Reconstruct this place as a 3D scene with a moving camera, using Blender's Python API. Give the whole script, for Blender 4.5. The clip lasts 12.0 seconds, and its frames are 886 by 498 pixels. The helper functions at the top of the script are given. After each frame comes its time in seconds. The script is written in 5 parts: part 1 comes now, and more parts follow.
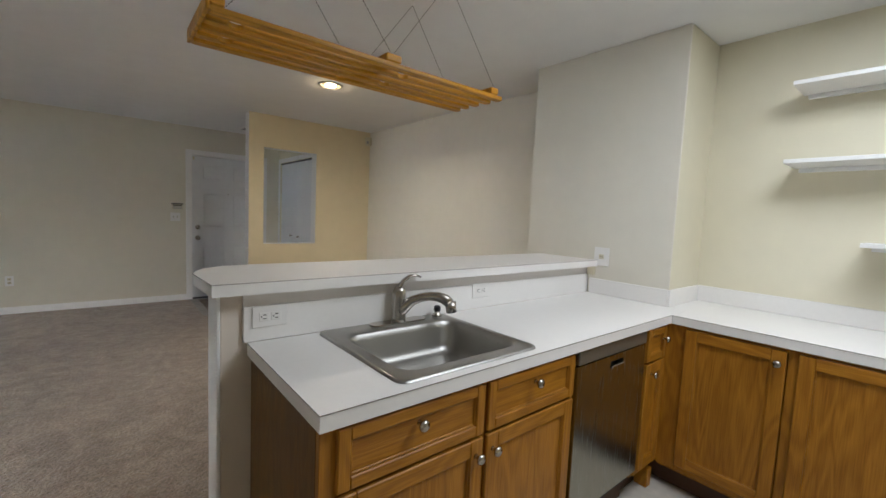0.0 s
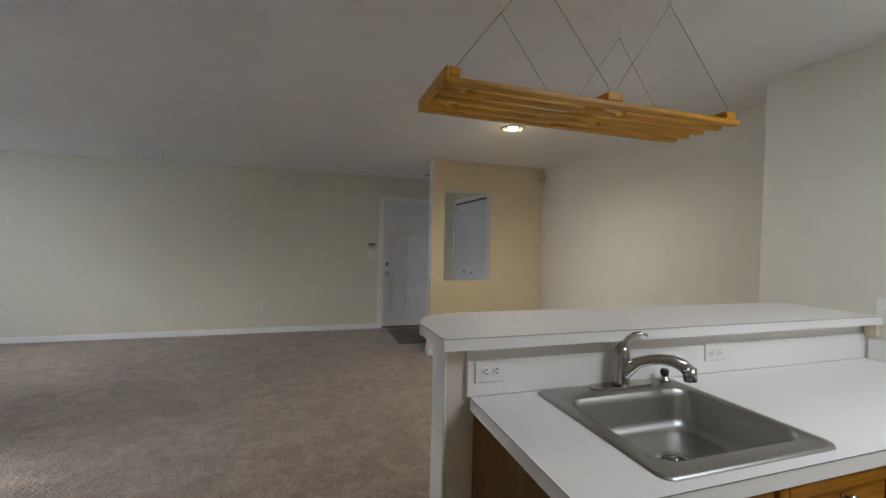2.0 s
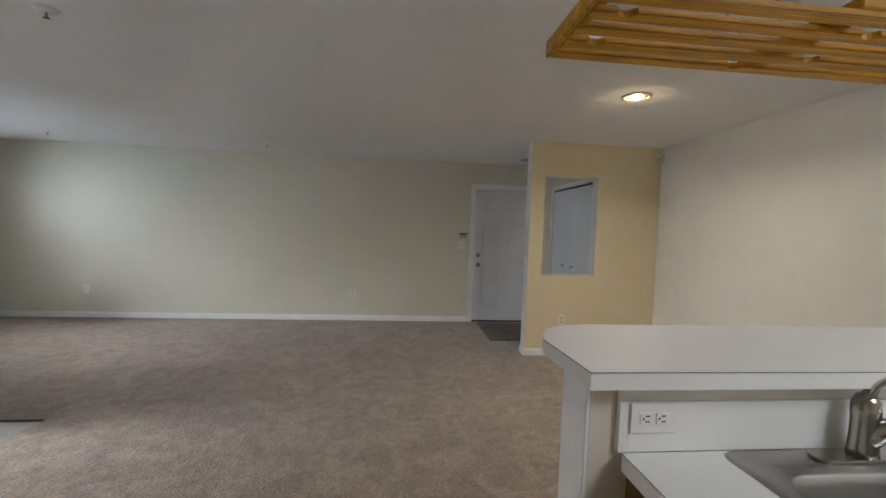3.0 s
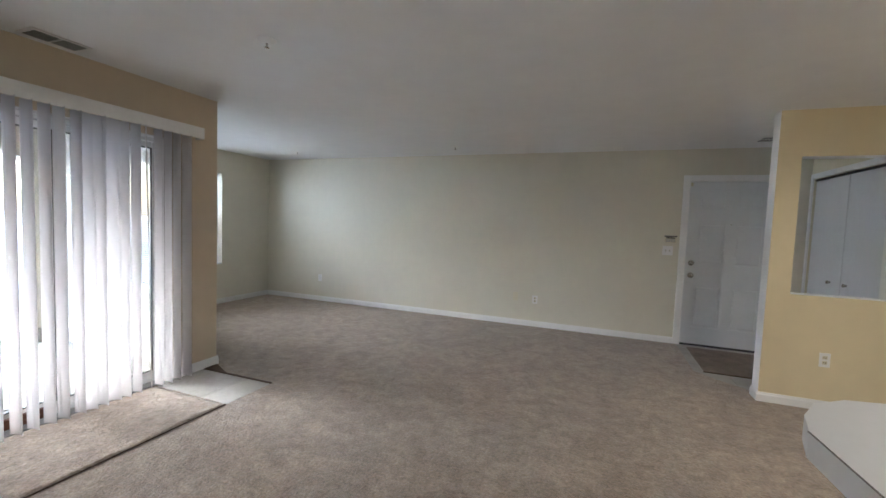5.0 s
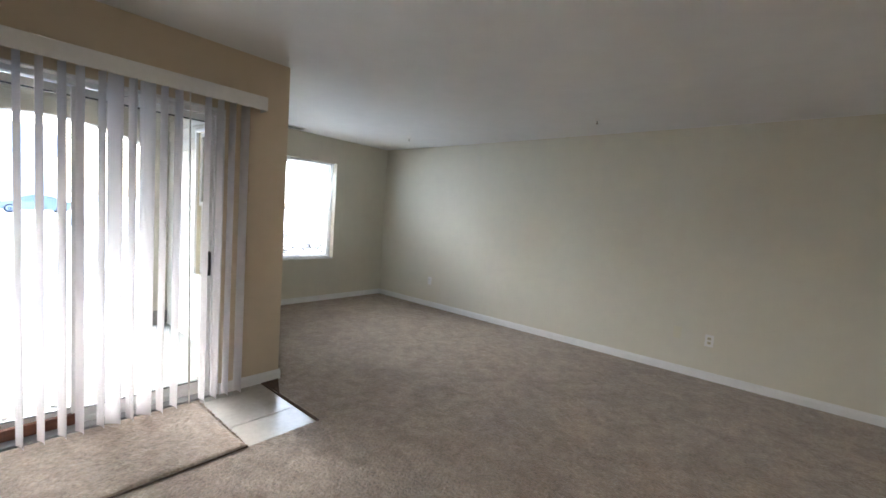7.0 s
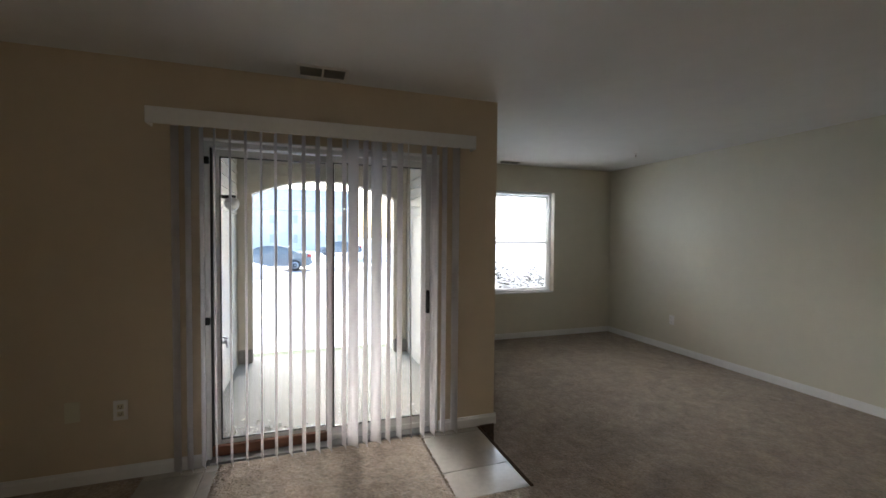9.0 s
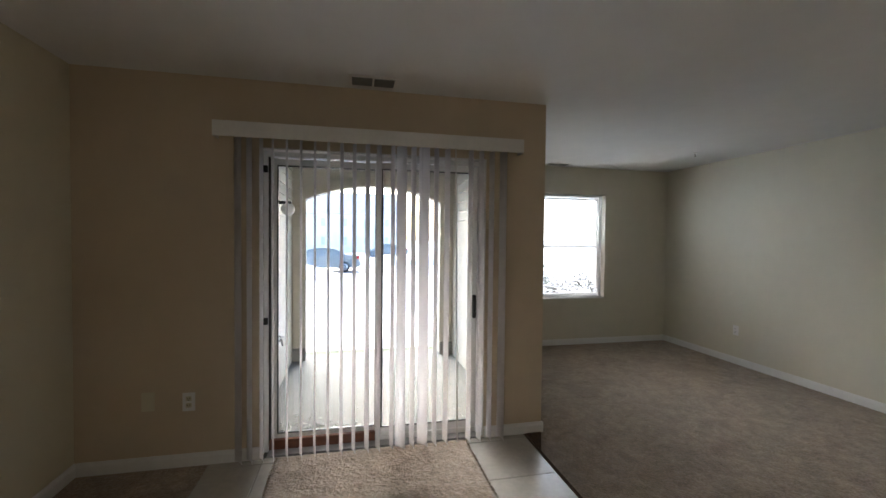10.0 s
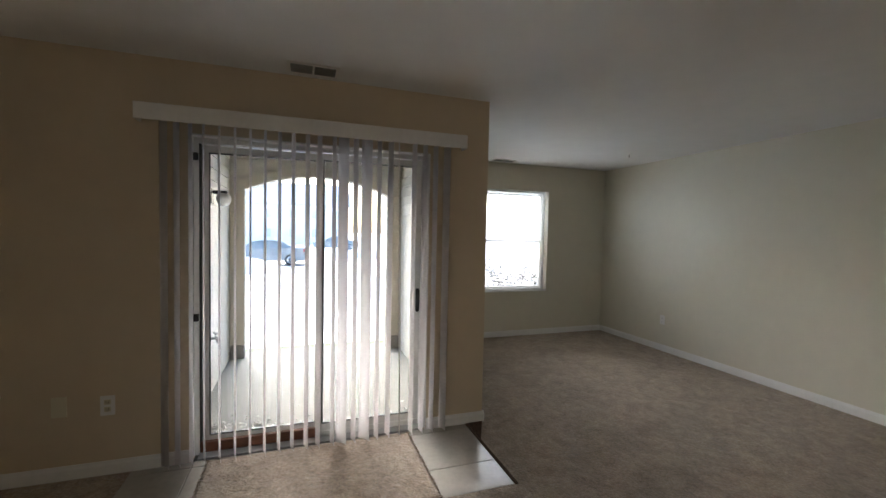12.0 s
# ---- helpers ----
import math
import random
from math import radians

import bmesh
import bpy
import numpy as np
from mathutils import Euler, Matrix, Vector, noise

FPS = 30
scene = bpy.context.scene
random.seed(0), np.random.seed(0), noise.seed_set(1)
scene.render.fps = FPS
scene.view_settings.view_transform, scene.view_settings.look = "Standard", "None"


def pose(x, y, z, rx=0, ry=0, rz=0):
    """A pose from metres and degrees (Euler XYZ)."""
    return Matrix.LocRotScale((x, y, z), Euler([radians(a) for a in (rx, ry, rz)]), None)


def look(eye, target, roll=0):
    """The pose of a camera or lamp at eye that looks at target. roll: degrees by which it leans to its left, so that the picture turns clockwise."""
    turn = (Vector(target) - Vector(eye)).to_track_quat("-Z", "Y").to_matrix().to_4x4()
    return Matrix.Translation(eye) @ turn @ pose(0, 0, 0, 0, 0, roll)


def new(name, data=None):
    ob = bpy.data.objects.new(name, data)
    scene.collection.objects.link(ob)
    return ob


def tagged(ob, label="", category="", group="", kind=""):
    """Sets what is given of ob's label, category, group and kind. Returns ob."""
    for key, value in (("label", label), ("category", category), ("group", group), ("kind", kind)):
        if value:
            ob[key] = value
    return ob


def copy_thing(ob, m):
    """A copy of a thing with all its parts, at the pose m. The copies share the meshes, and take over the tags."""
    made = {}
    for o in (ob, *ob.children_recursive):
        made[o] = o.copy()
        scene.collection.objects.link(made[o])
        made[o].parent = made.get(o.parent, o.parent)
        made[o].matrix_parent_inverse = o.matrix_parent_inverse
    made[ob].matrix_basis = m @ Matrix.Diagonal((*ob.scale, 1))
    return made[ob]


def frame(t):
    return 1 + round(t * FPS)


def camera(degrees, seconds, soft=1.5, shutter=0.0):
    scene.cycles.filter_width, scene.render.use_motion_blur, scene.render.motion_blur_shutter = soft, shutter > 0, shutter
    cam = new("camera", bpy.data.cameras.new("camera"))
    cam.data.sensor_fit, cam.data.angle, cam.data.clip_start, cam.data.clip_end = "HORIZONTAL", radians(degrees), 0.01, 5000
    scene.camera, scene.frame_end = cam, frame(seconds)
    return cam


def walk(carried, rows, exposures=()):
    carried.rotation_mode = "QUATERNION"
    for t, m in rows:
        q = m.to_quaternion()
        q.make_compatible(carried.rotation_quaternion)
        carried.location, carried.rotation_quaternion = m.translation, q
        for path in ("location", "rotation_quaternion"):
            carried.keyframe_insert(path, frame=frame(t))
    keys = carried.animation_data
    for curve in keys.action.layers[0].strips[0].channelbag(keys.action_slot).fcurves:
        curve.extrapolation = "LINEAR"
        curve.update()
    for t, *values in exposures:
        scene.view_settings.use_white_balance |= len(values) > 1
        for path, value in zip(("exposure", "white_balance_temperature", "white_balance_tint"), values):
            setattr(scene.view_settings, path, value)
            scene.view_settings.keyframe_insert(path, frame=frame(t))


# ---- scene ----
cam = camera(94.4, 12.0)
PATH = [
    (0, (0.276, 0.159, 1.366), (1.546, 1.695, 1.2), 2.6),
    (0.5, (0.228, 0.189, 1.404), (1.266, 1.896, 1.308), 2.4),
    (1, (0.226, 0.197, 1.436), (1.217, 1.934, 1.391), 2.6),
    (1.5, (0.194, 0.22, 1.424), (1.079, 2.012, 1.35), 1.9),
    (2, (0.124, 0.337, 1.428), (0.737, 2.241, 1.388), 1.4),
    (2.5, (0.082, 0.533, 1.43), (0.422, 2.503, 1.402), 2.9),
    (3, (0.108, 0.707, 1.419), (0.314, 2.694, 1.319), 2.0),
    (3.5, (0.184, 0.896, 1.414), (0.06, 2.889, 1.305), 3.7),
    (3.7, (0.202, 0.941, 1.418), (-0.026, 2.926, 1.32), 3.7),
    (5.3, (0.21, 1.123, 1.386), (-0.529, 2.978, 1.257), 1.8),
    (5.5, (0.176, 1.196, 1.366), (-0.562, 3.05, 1.233), 1.6),
    (6, (0.039, 1.543, 1.356), (-0.648, 3.418, 1.246), 1.5),
    (6.5, (-0.057, 1.93, 1.374), (-0.973, 3.707, 1.315), 1.2),
    (6.7, (-0.056, 2.066, 1.385), (-1.146, 3.741, 1.288), 2.7),
    (8.3, (-0.22, 2.528, 1.401), (-1.929, 3.565, 1.329), 2.1),
    (8.5, (-0.231, 2.527, 1.415), (-2.002, 3.453, 1.356), 1.5),
    (9, (-0.285, 2.499, 1.425), (-2.179, 3.137, 1.364), 0.5),
    (9.5, (-0.286, 2.481, 1.442), (-2.221, 2.98, 1.381), 0.9),
    (10, (-0.284, 2.488, 1.44), (-2.238, 2.914, 1.389), 0.6),
    (10.5, (-0.283, 2.495, 1.445), (-2.236, 2.926, 1.418), -0.1),
    (11, (-0.286, 2.515, 1.455), (-2.228, 2.99, 1.413), -0.3),
    (11.5, (-0.275, 2.552, 1.457), (-2.14, 3.273, 1.39), 0.0),
    (12, (-0.261, 2.543, 1.446), (-2.15, 3.195, 1.366), 1.2),
]
EXPOSURES = [(0.0, 3.25, 5450, 10), (1.5, 3.02, 5400, 10), (3.0, 3.22, 5450, 10), (3.7, 3.3, 5300, 10), (5.3, 3.45, 5350, 10), (6.7, 3.45, 5450, 10), (8.3, 2.12, 5800, 10), (9.3, 2.3, 5850, 10), (12.0, 2.48, 5900, 10)]
walk(cam, [(t, look(eye, target, roll)) for t, eye, target, roll in PATH], EXPOSURES)

# ---------------------------------------------------------------- world and light
SUN_UP = 32.0
world = bpy.data.worlds.new("world")
scene.world = world
world.use_nodes = True
_n = world.node_tree.nodes
_sky = _n.new("ShaderNodeTexSky")
_sky.sky_type, _sky.sun_disc = "NISHITA", False
_sky.sun_elevation, _sky.sun_rotation = radians(SUN_UP), radians(262)
_sky.air_density, _sky.dust_density, _sky.ozone_density = 1.0, 4.0, 1.5
_n["Background"].inputs["Strength"].default_value = 0.15
world.node_tree.links.new(_sky.outputs[0], _n["Background"].inputs["Color"])

sun = new("sun", bpy.data.lights.new("sun", "SUN"))
sun.data.energy, sun.data.angle, sun.data.color = 1.1, radians(50), (1.0, 0.985, 0.96)
_az = radians(262)
_up = radians(SUN_UP)
_to_sun = Vector((math.sin(_az) * math.cos(_up), math.cos(_az) * math.cos(_up), math.sin(_up)))
sun.rotation_euler = _to_sun.to_track_quat("Z", "Y").to_euler()

CEIL = 2.43
DOWNLIGHT = (1.79, 3.60)


def lamp(name, kind, loc, energy, color, **kw):
    data = bpy.data.lights.new(name, kind)
    data.energy, data.color = energy, color
    for k, v in kw.items():
        if k == "size":
            data.size = v
        if k == "disk":
            data.shape, data.size = "DISK", v
        if k == "radius":
            data.shadow_soft_size = v
        if k == "spread":
            data.spread = radians(v)
        if k == "spot":
            data.spot_size, data.spot_blend = radians(v), 0.9
    ob = new(name, data)
    ob.location = loc
    return ob


lamp("downlight_lamp", "AREA", (DOWNLIGHT[0], DOWNLIGHT[1], CEIL - 0.018), 1.35, (1.0, 0.82, 0.60), disk=0.065, spread=152)
lamp("downlight_bulb", "POINT", (DOWNLIGHT[0], DOWNLIGHT[1], CEIL - 0.028), 0.26, (1.0, 0.68, 0.32), radius=0.02)
lamp("kitchen_lamp", "AREA", (1.85, 0.05, CEIL - 0.02), 3.1, (1.0, 0.96, 0.88), size=0.9)
skylight = lamp("window_skylight", "AREA", (-5.545, 5.3875, 1.72), 1.4, (0.86, 0.94, 1.0), size=0.9)
skylight.data.shape, skylight.data.size_y = "RECTANGLE", 0.60
skylight.rotation_euler = (radians(90), 0, radians(-90))

# ---------------------------------------------------------------- materials


def mat(name, color, rough=0.5, metal=0.0, **kw):
    """Principled material; colour varied at two scales (large, small), with relief."""
    m = bpy.data.materials.new(name)
    m.use_nodes = True
    nt = m.node_tree
    p = nt.nodes["Principled BSDF"]
    p.inputs["Base Color"].default_value = (*color, 1)
    p.inputs["Roughness"].default_value = rough
    p.inputs["Metallic"].default_value = metal
    if "spec" in kw:
        p.inputs["Specular IOR Level"].default_value = kw["spec"]
    if kw.get("coat"):
        p.inputs["Coat Weight"].default_value = kw["coat"]
    tc = nt.nodes.new("ShaderNodeTexCoord")
    src = tc.outputs["Object"]
    if "stretch" in kw:
        mp = nt.nodes.new("ShaderNodeMapping")
        mp.inputs["Scale"].default_value = kw["stretch"]
        nt.links.new(src, mp.inputs["Vector"])
        src = mp.outputs["Vector"]
    col = None
    for scale, amount in kw.get("vary", ()):
        nz = nt.nodes.new("ShaderNodeTexNoise")
        nz.inputs["Scale"].default_value, nz.inputs["Detail"].default_value = scale, 4
        nt.links.new(src, nz.inputs["Vector"])
        mr = nt.nodes.new("ShaderNodeMapRange")
        mr.inputs["From Min"].default_value, mr.inputs["From Max"].default_value = 0.3, 0.7
        mr.inputs["To Min"].default_value, mr.inputs["To Max"].default_value = 1 - amount, 1 + amount
        nt.links.new(nz.outputs["Fac"], mr.inputs["Value"])
        mx = nt.nodes.new("ShaderNodeMix")
        mx.data_type, mx.blend_type = "RGBA", "MULTIPLY"
        mx.inputs["Factor"].default_value = 1
        if col is None:
            mx.inputs[6].default_value = (*color, 1)
        else:
            nt.links.new(col, mx.inputs[6])
        nt.links.new(mr.outputs["Result"], mx.inputs[7])
        col = mx.outputs[2]
    if kw.get("random"):
        oi = nt.nodes.new("ShaderNodeObjectInfo")
        mr = nt.nodes.new("ShaderNodeMapRange")
        mr.inputs["To Min"].default_value, mr.inputs["To Max"].default_value = 1 - kw["random"], 1 + kw["random"]
        nt.links.new(oi.outputs["Random"], mr.inputs["Value"])
        mx = nt.nodes.new("ShaderNodeMix")
        mx.data_type, mx.blend_type = "RGBA", "MULTIPLY"
        mx.inputs["Factor"].default_value = 1
        mx.inputs[6].default_value = (*color, 1)
        if col is not None:
            nt.links.new(col, mx.inputs[6])
        nt.links.new(mr.outputs["Result"], mx.inputs[7])
        col = mx.outputs[2]
    if col is not None:
        nt.links.new(col, p.inputs["Base Color"])
    if "rough_vary" in kw:
        sc, lo, hi = kw["rough_vary"]
        nz = nt.nodes.new("ShaderNodeTexNoise")
        nz.inputs["Scale"].default_value = sc
        nt.links.new(src, nz.inputs["Vector"])
        mr = nt.nodes.new("ShaderNodeMapRange")
        mr.inputs["To Min"].default_value, mr.inputs["To Max"].default_value = lo, hi
        nt.links.new(nz.outputs["Fac"], mr.inputs["Value"])
        nt.links.new(mr.outputs["Result"], p.inputs["Roughness"])
    last = None
    for scale, dist in kw.get("bump", ()):
        nz = nt.nodes.new("ShaderNodeTexNoise")
        nz.inputs["Scale"].default_value, nz.inputs["Detail"].default_value = scale, 3
        nt.links.new(src, nz.inputs["Vector"])
        b = nt.nodes.new("ShaderNodeBump")
        b.inputs["Distance"].default_value = dist
        b.inputs["Strength"].default_value = 1.0
        nt.links.new(nz.outputs["Fac"], b.inputs["Height"])
        if last is not None:
            nt.links.new(last, b.inputs["Normal"])
        last = b.outputs["Normal"]
    if last is not None:
        nt.links.new(last, p.inputs["Normal"])
    return m


def oak(name, axis, dark=1.0):
    """Golden oak with its grain along one axis: fine pores, and wide wavy cathedral figure."""
    m = bpy.data.materials.new(name)
    m.use_nodes = True
    nt = m.node_tree
    p = nt.nodes["Principled BSDF"]
    tc = nt.nodes.new("ShaderNodeTexCoord")

    def stretched(along, across):
        mp = nt.nodes.new("ShaderNodeMapping")
        mp.inputs["Scale"].default_value = [along if a == axis else across for a in "xyz"]
        nt.links.new(tc.outputs["Object"], mp.inputs["Vector"])
        return mp.outputs["Vector"]

    fig = nt.nodes.new("ShaderNodeTexNoise")
    fig.inputs["Scale"].default_value, fig.inputs["Detail"].default_value, fig.inputs["Distortion"].default_value = 1.0, 2, 0.5
    nt.links.new(stretched(1.3, 7.0), fig.inputs["Vector"])
    rings = nt.nodes.new("ShaderNodeMath")
    rings.operation = "MULTIPLY"
    rings.inputs[1].default_value = 58.0
    nt.links.new(fig.outputs["Fac"], rings.inputs[0])
    wave = nt.nodes.new("ShaderNodeMath")
    wave.operation = "SINE"
    nt.links.new(rings.outputs[0], wave.inputs[0])
    pores = nt.nodes.new("ShaderNodeTexNoise")
    pores.inputs["Scale"].default_value, pores.inputs["Detail"].default_value = 1.0, 4
    nt.links.new(stretched(9, 260), pores.inputs["Vector"])
    add = nt.nodes.new("ShaderNodeMath")
    add.operation = "MULTIPLY_ADD"
    add.inputs[1].default_value, add.inputs[2].default_value = 0.055, 0.33
    nt.links.new(wave.outputs[0], add.inputs[0])
    add2 = nt.nodes.new("ShaderNodeMath")
    add2.operation = "ADD"
    soft = nt.nodes.new("ShaderNodeMath")
    soft.operation = "MULTIPLY"
    soft.inputs[1].default_value = 0.34
    nt.links.new(pores.outputs["Fac"], soft.inputs[0])
    nt.links.new(add.outputs[0], add2.inputs[0])
    nt.links.new(soft.outputs[0], add2.inputs[1])
    ramp = nt.nodes.new("ShaderNodeValToRGB")
    e = ramp.color_ramp.elements
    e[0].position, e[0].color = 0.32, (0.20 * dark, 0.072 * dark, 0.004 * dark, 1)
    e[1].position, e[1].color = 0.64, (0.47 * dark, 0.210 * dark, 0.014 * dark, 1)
    nt.links.new(add2.outputs[0], ramp.inputs["Fac"])
    nt.links.new(ramp.outputs["Color"], p.inputs["Base Color"])
    p.inputs["Roughness"].default_value = 0.40
    p.inputs["Specular IOR Level"].default_value = 0.32
    p.inputs["Coat Weight"].default_value, p.inputs["Coat Roughness"].default_value = 0.03, 0.25
    b = nt.nodes.new("ShaderNodeBump")
    b.inputs["Distance"].default_value = 0.0008
    nt.links.new(pores.outputs["Fac"], b.inputs["Height"])
    nt.links.new(b.outputs["Normal"], p.inputs["Normal"])
    return m


CREAM = mat("cream_wall_paint", (0.74, 0.69, 0.53), 0.62, spec=0.35, vary=((0.7, 0.03), (9, 0.015)), bump=((240, 0.0006), (18, 0.0006)))
WARM = mat("peach_wall_paint", (0.67, 0.56, 0.41), 0.62, spec=0.35, vary=((0.7, 0.03), (9, 0.015)), bump=((240, 0.0006), (18, 0.0006)))
PALE = mat("pale_cream_wall_paint", (0.73, 0.69, 0.575), 0.62, spec=0.35, vary=((0.7, 0.03), (9, 0.015)), bump=((240, 0.0006), (18, 0.0006)))
BARWALL = mat("pinkish_white_wall_paint", (0.74, 0.66, 0.58), 0.6, spec=0.35, vary=((0.8, 0.03), (9, 0.015)), bump=((240, 0.0006), (18, 0.0006)))
BARPALE = mat("pinkish_white_board", (0.80, 0.76, 0.725), 0.5, vary=((1.5, 0.02),), bump=((200, 0.0002),))
ACCENT = mat("yellow_wall_paint", (0.77, 0.665, 0.44), 0.6, spec=0.35, vary=((0.8, 0.03), (9, 0.015)), bump=((240, 0.0006), (18, 0.0006)))
GREY = mat("off_white_wall_paint", (0.75, 0.71, 0.61), 0.6, spec=0.35, vary=((0.8, 0.03), (9, 0.015)), bump=((240, 0.0006), (18, 0.0006)))
CEILING = mat("ceiling_paint", (0.85, 0.845, 0.83), 0.85, spec=0.2, vary=((0.5, 0.02), (6, 0.015)), bump=((160, 0.001), (30, 0.0008)))
TRIM = mat("white_trim_paint", (0.86, 0.85, 0.83), 0.35, vary=((3, 0.03), (30, 0.02)), bump=((60, 0.0003),))
DOORWHITE = mat("white_door_paint", (0.76, 0.77, 0.78), 0.38, vary=((2, 0.03), (25, 0.015)), bump=((3, 0.0004),))
LAMINATE = mat("white_laminate", (0.86, 0.835, 0.805), 0.45, vary=((1.5, 0.02), (60, 0.01)), bump=((300, 0.00012),), rough_vary=(8, 0.40, 0.55))
SEAM = mat("laminate_seam", (0.20, 0.17, 0.15), 0.6, vary=((20, 0.2),))
OAKX, OAKY, OAKZ = oak("oak_grain_x", "x"), oak("oak_grain_y", "y"), oak("oak_grain_z", "z")
# End panel: same oak at 0.36, the side's shade put into its colour.
OAKSHADE = oak("oak_end_panel_shaded", "z", 0.36)
PINE = mat("pine_slat", (0.50, 0.240, 0.008), 0.45, spec=0.3, stretch=(2.0, 45, 45), vary=((1.0, 0.32), (4.0, 0.15)), bump=((3.0, 0.0006),), coat=0.04)
TOE = mat("toe_kick", (0.075, 0.035, 0.015), 0.6, vary=((8, 0.2),))
SINKSTEEL = mat("sink_steel", (0.41, 0.40, 0.375), 0.38, 1.0, vary=((5, 0.04),), rough_vary=(40, 0.36, 0.44))
CHROME = mat("brushed_nickel", (0.45, 0.42, 0.38), 0.22, 1.0, vary=((20, 0.06),), rough_vary=(30, 0.16, 0.3))
DISHWASH = mat("dishwasher_steel", (0.40, 0.40, 0.35), 0.24, 1.0, stretch=(260, 6, 6), bump=((1.0, 0.0001),), vary=((0.05, 0.04),), rough_vary=(1.0, 0.18, 0.32))
PANELGREY = mat("satin_grey_strip", (0.27, 0.27, 0.24), 0.42, 0.8, vary=((3, 0.05),), bump=((200, 0.0001),))
DARK = mat("dark_plastic", (0.03, 0.03, 0.03), 0.45, vary=((10, 0.2),))
BLACKMETAL = mat("black_metal", (0.02, 0.02, 0.022), 0.4, 0.3, vary=((10, 0.2),))
PLASTIC = mat("white_plastic", (0.85, 0.83, 0.80), 0.35, vary=((12, 0.02),))
IVORY = mat("ivory_plastic", (0.66, 0.60, 0.44), 0.35, vary=((12, 0.02),))
SLOT = mat("outlet_slot", (0.04, 0.035, 0.03), 0.6, vary=((40, 0.2),))
ALU = mat("white_aluminium", (0.84, 0.84, 0.83), 0.38, 0.0, vary=((5, 0.04), (40, 0.03)), bump=((80, 0.0002),))
ALUGREY = mat("grey_aluminium", (0.40, 0.40, 0.40), 0.4, 0.5, vary=((5, 0.06), (40, 0.03)))
REDWOOD = mat("red_brown_sill", (0.17, 0.065, 0.032), 0.5, stretch=(20, 2, 20), vary=((1.0, 0.3), (6, 0.15)), bump=((4, 0.0008),))
TILE = mat("beige_floor_tile", (0.50, 0.47, 0.42), 0.20, vary=((5, 0.08), (28, 0.05)), bump=((12, 0.0004),), random=0.05, rough_vary=(9, 0.14, 0.3))
GROUT = mat("tile_grout", (0.36, 0.335, 0.29), 0.85, vary=((30, 0.15),), bump=((150, 0.0008),))
VINYL = mat("kitchen_vinyl", (0.56, 0.52, 0.45), 0.34, vary=((3, 0.08), (22, 0.08)), bump=((40, 0.0004),))
MATRUG = mat("brown_door_mat", (0.19, 0.145, 0.11), 0.95, vary=((6, 0.2), (120, 0.25)), bump=((260, 0.003),))
EDGE = mat("carpet_binding", (0.075, 0.045, 0.025), 0.9, vary=((40, 0.3),), bump=((200, 0.001),))
SIDING = mat("cream_vinyl_siding", (0.56, 0.535, 0.465), 0.5, vary=((1.5, 0.04), (14, 0.03)), bump=((40, 0.0006),))
PORCHTOP = mat("porch_ceiling_paint", (0.82, 0.80, 0.74), 0.8, vary=((2, 0.04),), bump=((60, 0.001),))
STUCCO = mat("porch_stucco", (0.55, 0.51, 0.43), 0.8, vary=((2, 0.06), (20, 0.05)), bump=((120, 0.002),))
BLOCK = mat("column_base_block", (0.25, 0.24, 0.22), 0.85, vary=((6, 0.12), (40, 0.1)), bump=((60, 0.002),))
SLAB = mat("porch_concrete", (0.20, 0.195, 0.175), 0.8, vary=((1.2, 0.10), (14, 0.08)), bump=((70, 0.0012),))
SNOW = mat("old_snow", (0.78, 0.79, 0.81), 0.75, vary=((0.5, 0.04), (5, 0.04)), bump=((2.5, 0.05), (30, 0.006)))
LANE = mat("wet_snowy_asphalt", (0.16, 0.17, 0.19), 0.5, vary=((0.8, 0.35), (6, 0.25)), bump=((30, 0.003),))
WINPALE = mat("pale_far_window", (0.66, 0.64, 0.60), 0.5, vary=((1, 0.1),))
GRASS = mat("winter_grass", (0.12, 0.14, 0.07), 0.9, vary=((6, 0.3), (40, 0.3)), bump=((60, 0.01),))
LEAF = mat("frosted_dry_leaf", (0.44, 0.42, 0.39), 0.8, vary=((9, 0.7), (30, 0.3)))
BUSH = mat("bush_leaf", (0.035, 0.05, 0.03), 0.7, vary=((10, 0.4),))
BARK = mat("bark", (0.12, 0.10, 0.08), 0.9, vary=((10, 0.3),), bump=((40, 0.01),))
CARPAINT = mat("slate_car_paint", (0.17, 0.20, 0.22), 0.3, 0.2, vary=((1, 0.05),), coat=1.0)
RUBBER = mat("tyre_rubber", (0.03, 0.03, 0.03), 0.8, vary=((20, 0.2),))
ALLOY = mat("alloy_wheel", (0.55, 0.56, 0.57), 0.35, 0.8, vary=((20, 0.08),))
REDLENS = mat("tail_lamp_lens", (0.45, 0.02, 0.02), 0.2, vary=((20, 0.1),))
CARGLASS = mat("car_glass", (0.20, 0.23, 0.24), 0.08, vary=((5, 0.1),))
BRASS = mat("warm_reflector", (0.78, 0.60, 0.30), 0.35, 0.6, vary=((30, 0.06),))
RINGMETAL = mat("tarnished_ring", (0.52, 0.49, 0.40), 0.4, 0.2, vary=((30, 0.1),))
CHAIN = mat("steel_chain", (0.30, 0.28, 0.26), 0.4, 0.8, vary=((60, 0.2),))
FARWALL = mat("far_building_render", (0.90, 0.86, 0.78), 0.8, vary=((0.4, 0.05), (5, 0.04)))
FARROOF = mat("snowy_far_roof", (0.62, 0.63, 0.65), 0.9, vary=((2, 0.15), (14, 0.15)))


